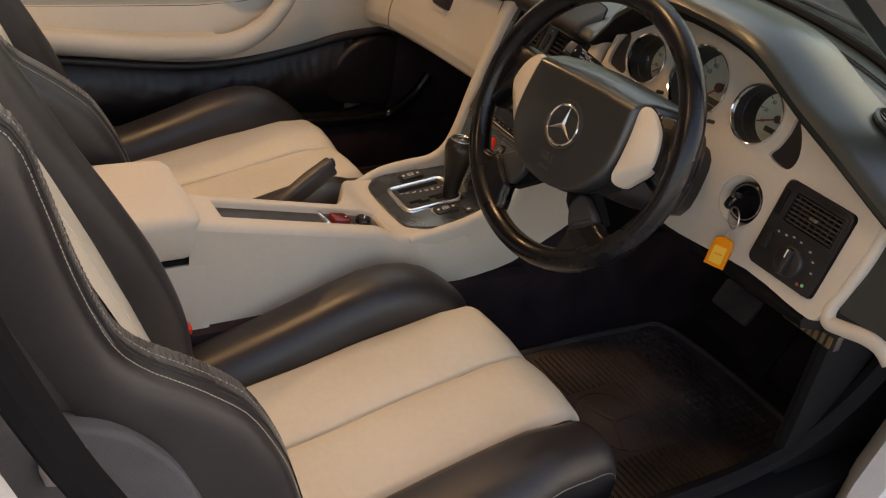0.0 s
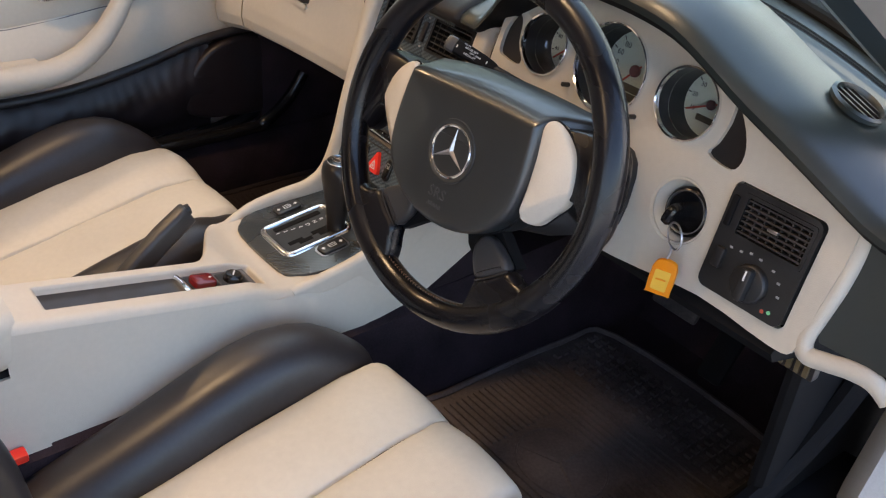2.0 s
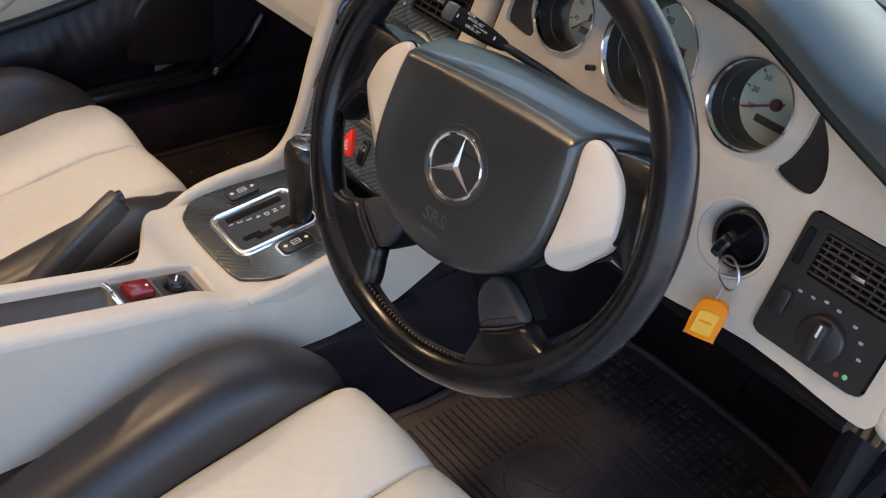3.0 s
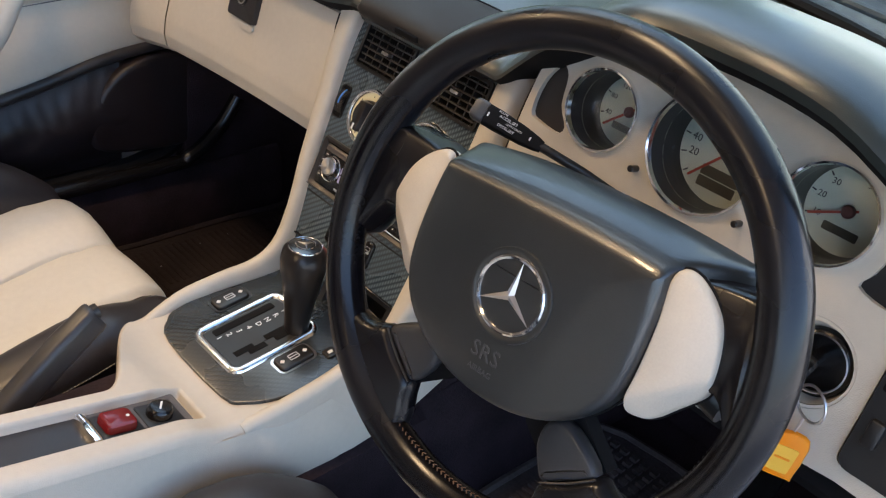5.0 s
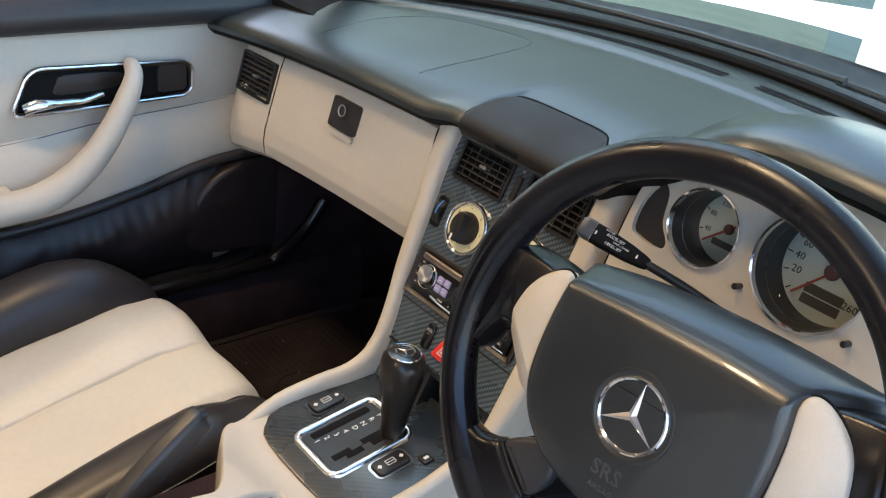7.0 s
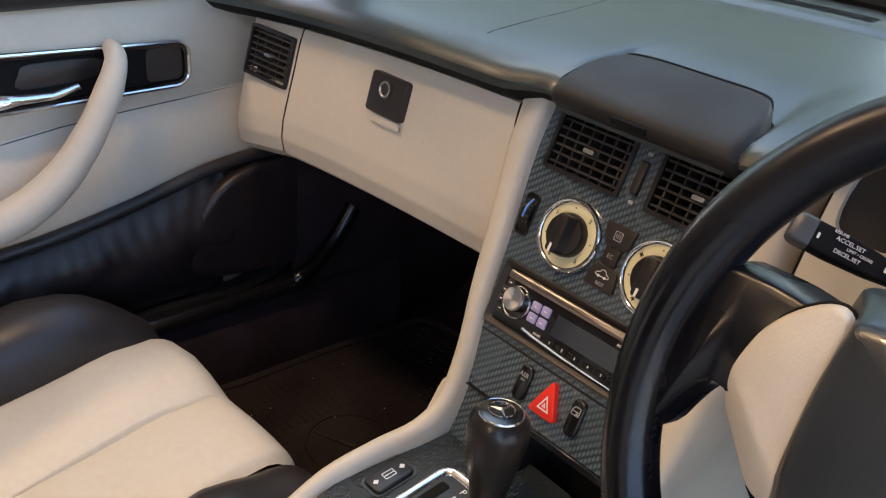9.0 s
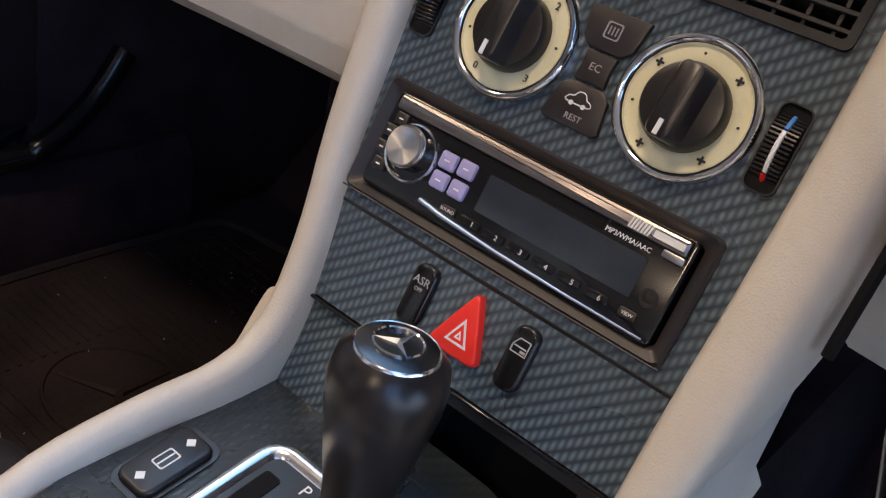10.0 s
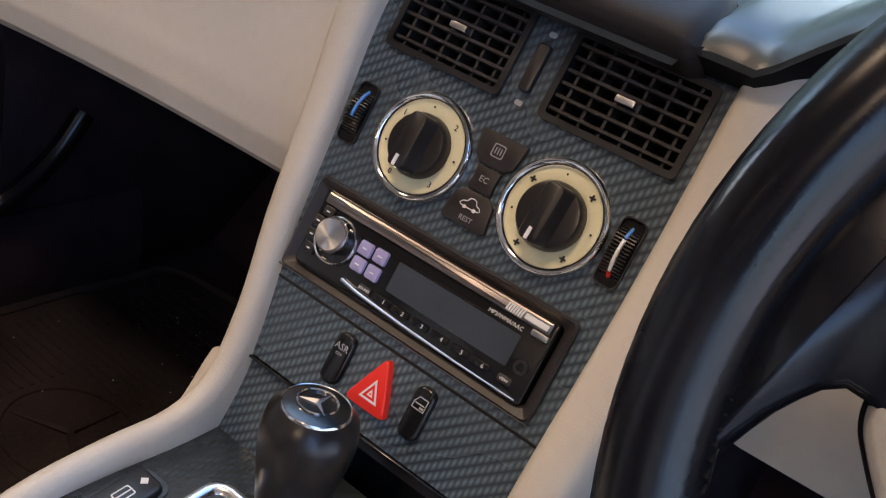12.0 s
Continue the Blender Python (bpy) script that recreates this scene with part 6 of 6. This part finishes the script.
    part("back_shell", loft([[(cx + x, *(B0 + bb * t + bf * d).yz) for x, d in ((-0.22, -0.015), (-0.20, -0.05), (0.20, -0.05), (0.22, -0.015), (0.20, 0.035), (-0.20, 0.035))] for t in (-0.04, 0.2, 0.45, 0.66, 0.72)]), M_GREY, seat, "grey seat back shell")
    part("head_section", loft([[(cx + x * k, *(B0 + bb * t + bf * d).yz) for x, d in ((-0.15, -0.04), (0.15, -0.04), (0.16, 0.02), (0.12, 0.06), (-0.12, 0.06), (-0.16, 0.02))] for t, k in ((0.66, 1.2), (0.74, 1.0), (0.84, 0.95), (0.90, 0.8))]), M_BLACK, seat, "black leather head section", sharp=70)
    YZ = frame3((cx + 0.226, 0, 0), (0, 1, 0), (0, 0, 1))
    part("side_cover", prism(smooth_poly([(-0.47, 0.795), (-0.40, 0.790), (-0.331, 0.772), (-0.275, 0.750), (-0.232, 0.708), (-0.205, 0.660), (-0.185, 0.60), (-0.175, 0.50), (-0.19, 0.40), (-0.32, 0.40), (-0.42, 0.62)], 4), -0.01, 0.014, 0.006, 3), M_GREY, seat, "grey cloth covered side", M=YZ)
    if cx > 0:
        part("belt_guide", pierced(smooth_poly([(-0.335, 0.752), (-0.305, 0.755), (-0.297, 0.732), (-0.307, 0.712), (-0.333, 0.715)], 2), [[(-0.327, 0.745), (-0.311, 0.746), (-0.306, 0.732), (-0.312, 0.721), (-0.326, 0.723)]], 0.016, 0.020), M_SATIN, seat, "small metal belt guide", M=YZ)
    return seat


build_seat(0.357, "driver's seat in pale beige and black leather")
passenger_seat = build_seat(-0.357, "passenger seat in pale beige and black leather")
passenger_seat.location += Vector((0, 0.012, 0.012))

buckle = thing("belt_buckle", (0.128, -0.085, 0.46), "black belt buckle with a red release button", "belt buckle")
part("case", box(0.118, 0.140, -0.115, -0.080, 0.42, 0.492, 0.005), M_PLASTIC, buckle, "black plastic case")
part("button", box(0.120, 0.139, -0.084, -0.060, 0.480, 0.492, 0.004), M_RED, buckle, "red release button")

# ---- passenger door ----
door = thing("passenger_door", (-0.70, 0.1, 0.43), "closed passenger door with beige trim and grab handle", "car door")
def pocket_z(y):
    return curve_table([(-0.6, 0.64), (-0.1, 0.610), (0.15, 0.585), (0.28, 0.588), (0.42, 0.612), (0.54, 0.642), (0.66, 0.655)], y)


def crease_z(y):
    return lerp_table([(-0.6, 0.70), (0.2, 0.698), (0.45, 0.722), (0.60, 0.733)], y)


part("upper_trim", grid(lambda y, k: (-0.690 + 0.012 * math.sin(min(1.0, k + 0.06) * math.pi), y, crease_z(y) - 0.003 + (0.866 - crease_z(y)) * k), [-0.6, -0.4, -0.2, 0.0, 0.1, 0.2, 0.3, 0.4, 0.45, 0.5, 0.55, 0.6, 0.66], [0, 0.04, 0.1, 0.2, 0.4, 0.6, 0.8, 1]), M_BEIGE, door, "beige vinyl upper trim")
part("lower_trim", grid(lambda y, k: (-0.686 + 0.024 * math.sin(min(1, k * 1.15) * math.pi * 0.6) + 0.010 * (1 - k) * 0, y, crease_z(y) + 0.004 + (pocket_z(y) - 0.01 - crease_z(y)) * k), [-0.6, -0.4, -0.2, -0.1, 0.0, 0.1, 0.2, 0.3, 0.4, 0.5, 0.6, 0.68], [0, 0.03, 0.1, 0.3, 0.5, 0.7, 0.9, 1]), M_BEIGE, door, "beige vinyl lower trim")
part("crease", tube([(-0.6855, y, crease_z(y) + 0.001) for y in [-0.6 + 0.08 * k for k in range(16)]], 0.0012, 5), M_GREY, door, "thin crease line")
part("top_cap", loft([[(x, y, z) for x, z in ((-0.70, 0.862), (-0.672, 0.864), (-0.662, 0.876), (-0.664, 0.895), (-0.685, 0.922), (-0.72, 0.935), (-0.76, 0.93), (-0.76, 0.86))] for y in (-0.62, 0.0, 0.62, 0.70)]), M_BLACK, door, "black leather top cap", sharp=60)
XF = frame3((-0.678, 0, 0), (0, 1, 0), (0, 0, 1))
hr = [(y + 0.55 * (z - 0.78) * smooth01((0.46 - y) / 0.16), z - 0.03 * (y - 0.39) * (1 if z > 0.78 else -0.6)) for y, z in rrect(0.262, 0.527, 0.749, 0.812, 0.018, 6)]
rec = part("handle_recess", pierced(hr, [inset(hr, 0.006)], -0.012, 0.006), M_GLOSS, door, "gloss black handle recess", M=XF, sharp=30)
part("recess_rim", tube([XF @ Vector((u, v, 0.006)) for u, v in hr + hr[:1]], 0.0028, 8), M_BRIGHT, rec, "thin chrome rim")
part("recess_bed", prism(inset(hr, 0.004), -0.004, 0.001), M_DARK, rec, "dark recess bed", M=XF)
part("door_pull", tube([XF @ Vector(p) for p in ((0.268, 0.758, 0.005), (0.284, 0.765, 0.010), (0.312, 0.764, 0.012), (0.350, 0.763, 0.012), (0.382, 0.769, 0.008))], [0.010, 0.0115, 0.0060, 0.0048, 0.0046], 10, flat=0.8), M_CHROME, rec, "chrome opening lever")
part("inner_cup", prism(smooth_poly([(0.318, 0.772), (0.400, 0.775), (0.412, 0.786), (0.410, 0.798), (0.330, 0.801), (0.316, 0.790)], 3), -0.001, 0.0022, 0.001), M_BROWN, rec, "dark lever cup", M=XF)
part("tweeter_panel", prism(rrect(0.470, 0.518, 0.760, 0.802, 0.008), 0.0, 0.004), M_BROWN, rec, "dark panel in the recess", M=XF)
grab = smooth_poly([(-0.668, 0.424, 0.815), (-0.640, 0.418, 0.803), (-0.628, 0.398, 0.765), (-0.622, 0.365, 0.715), (-0.620, 0.325, 0.672), (-0.620, 0.270, 0.640), (-0.620, 0.20, 0.632), (-0.622, 0.05, 0.636), (-0.628, -0.12, 0.652), (-0.632, -0.40, 0.668)], 4, False)
part("grab_handle", tube(grab, [0.0095, 0.0110, 0.0120, 0.0128, 0.0135, 0.0145, 0.0155, 0.017, 0.0175, 0.018, 0.018, 0.019, 0.020, 0.020, 0.021, 0.022, 0.022, 0.023, 0.023] + [0.024] * (len(grab) - 19), 12), M_BEIGE, door, "pale beige grab handle and armrest")
part("armrest_shelf", loft([[(x, y, z) for x, z in ((-0.69, zz + 0.012), (-0.64, zz + 0.016), (-0.612, zz + 0.006), (-0.606, zz - 0.010), (-0.625, zz - 0.024), (-0.69, zz - 0.030))] for y, zz in ((0.23, 0.634), (0.05, 0.638), (-0.12, 0.653), (-0.45, 0.67))]), M_BEIGE, door, "beige armrest shelf", sharp=60)
part("edge_piping", tube([(-0.652, y, pocket_z(y) - 0.006) for y in [-0.6 + 0.015 * k for k in range(85)]], 0.009, 10), M_BLACK, door, "black rolled edge")


def pocket(y, k):
    zt = pocket_z(y) - 0.010
    z = zt + (0.448 - zt) * k
    wr = 0.0032 * noise.noise((y * 26, k * 7, 1.7)) * math.sin(math.pi * min(1, k * 1.2))
    gather = 0.0012 * math.sin(y * 240 + 9 * noise.noise((y * 5, k * 3, 0))) * math.exp(-k * 4)
    return (-0.660 + 0.030 * math.sin(math.pi * min(1, k * 1.1)) ** 0.8 + wr + gather, y, z)


part("map_pocket", grid(pocket, [-0.6 + 0.006 * k for k in range(194)], [k / 16 for k in range(17)]), M_POCKET, door, "creased black leather map pocket", sharp=80)
sp_o = smooth_poly([(0.505, 0.49), (0.500, 0.55), (0.530, 0.60), (0.580, 0.630), (0.66, 0.635), (0.70, 0.60), (0.70, 0.48), (0.60, 0.468)], 4)
part("speaker_panel", prism(sp_o, 0.020, 0.047, 0.010, 4), M_POCKET, door, "dark speaker panel", M=frame3((-0.678, 0, 0), (0, 1, 0), (0, 0, 1)))
part("kick_trim", box(-0.665, -0.63, 0.66, 1.10, 0.30, 0.86, 0.01), M_CARPET, door, "dark footwell side trim")
part("scuff_strip", tube(smooth_poly([(-0.625, -0.3, 0.440), (-0.620, 0.2, 0.440), (-0.615, 0.60, 0.442), (-0.612, 0.66, 0.452), (-0.618, 0.72, 0.49), (-0.622, 0.76, 0.54)], 8, False), 0.013, 14), M_GLOSS, door, "shiny black sill strip")
part("outer_skin", loft([[(x, y, z) for x, z in ((-0.70, 0.42), (-0.76, 0.36), (-0.83, 0.55), (-0.83, 0.75), (-0.78, 0.92), (-0.72, 0.90))] for y in (-0.60, 0.1, 0.72)]), M_PAINT, door, "silver painted outer skin")

# ---- floor mats and pedals ----
def floor_mat(cx, label, rubber, rise):
    m = thing("floor_mat", (cx, 0.62, 0.30), label, "floor mat", "floor mats")
    pts = smooth_poly([(cx - 0.20, 0.36), (cx + 0.20, 0.36), (cx + 0.215, 0.55), (cx + 0.21, 0.80), (cx + 0.17, 0.90), (cx - 0.17, 0.90), (cx - 0.21, 0.80), (cx - 0.215, 0.55)], 4)
    part("sheet", prism(pts, 0.302, 0.312, 0.003), rubber, m, "worn black rubber sheet")
    part("edge_roll", tube([(x, y, 0.313) for x, y in pts + pts[:1]], 0.006, 6, False), rubber, m, "raised rubber edge")
    part("moulded_ring", tube([(cx + 0.075 * math.cos(a), 0.60 + 0.062 * math.sin(a), 0.3125) for a in [2 * math.pi * k / 40 for k in range(41)]], 0.0022, 5, False), rubber, m, "moulded ring")
    for k in range(3):
        a = radians(90 + 120 * k)
        part("moulded_arm", tube([(cx, 0.60, 0.3125), (cx + 0.07 * math.cos(a), 0.60 + 0.058 * math.sin(a), 0.3125)], [0.005, 0.001], 5), rubber, m)
    for i in range(31):
        y = 0.385 + 0.012 * i
        for x0, x1 in (((-0.19, 0.19),) if not 0.53 < y < 0.67 else ((-0.19, -0.085), (0.085, 0.19))):
            part("rib", box(cx + x0, cx + x1, y - 0.0022, y + 0.0022, 0.311, 0.312 + rise), rubber, m)
    for i in range(7):
        for j in range(22):
            x, y = cx - 0.185 + 0.0178 * j, 0.772 + 0.0165 * i
            part("stud", box(x - 0.0055, x + 0.0055, y - 0.0045, y + 0.0045, 0.311, 0.313 + rise), rubber, m)
    return m


floor_mat(0.381, "worn black rubber mat in the driver's footwell", M_RUBBER, 0.0045)
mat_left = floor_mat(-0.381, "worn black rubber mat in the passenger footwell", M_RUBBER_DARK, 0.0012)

rng = random.Random(5)
for k in range(46):
    x, y = -0.381 + rng.uniform(-0.17, 0.19), rng.uniform(0.40, 0.84)
    part("speck", box(-0.001, 0.001, -0.0005, 0.0005, 0, 0.0008), M_DIM, mat_left, M=Matrix.Translation((x, y, 0.3137)) @ Matrix.Rotation(rng.uniform(0, 3), 4, "Z") @ Matrix.Scale(rng.uniform(0.5, 1.3), 4))

pedals = thing("pedals", (0.34, 0.95, 0.32), "black rubber faced pedals under the dash", "pedals")
PD = frame3((0.30, 0.93, 0.44), (1, 0, 0), (0, 0.5, 0.87))
part("brake_pedal", prism(rrect(-0.045, 0.045, -0.028, 0.028, 0.006), -0.008, 0.0, 0.003), M_RUBBER, pedals, "rubber faced brake pedal", M=PD)
part("brake_arm", tube([(0.30, 0.95, 0.45), (0.30, 1.02, 0.60), (0.30, 1.04, 0.74)], 0.009, 8), M_PLASTIC, pedals)
part("accelerator", prism(rrect(0.09, 0.135, -0.09, 0.04, 0.008), -0.008, 0.0, 0.003), M_DARK, pedals, "long accelerator pedal", M=PD)
part("relay_strip", box(0.598, 0.684, 0.604, 0.618, 0.680, 0.704, 0.002), M_BROWN, pedals, "row of dull fuse contacts")
for k in range(8):
    part("contact", box(0.601 + 0.0103 * k, 0.6065 + 0.0103 * k, 0.600, 0.606, 0.684, 0.700), plain("dull_brass", (0.20, 0.15, 0.08), 0.5, 0.6) if k == 0 else bpy.data.materials["dull_brass"], pedals, "dull brass contact")
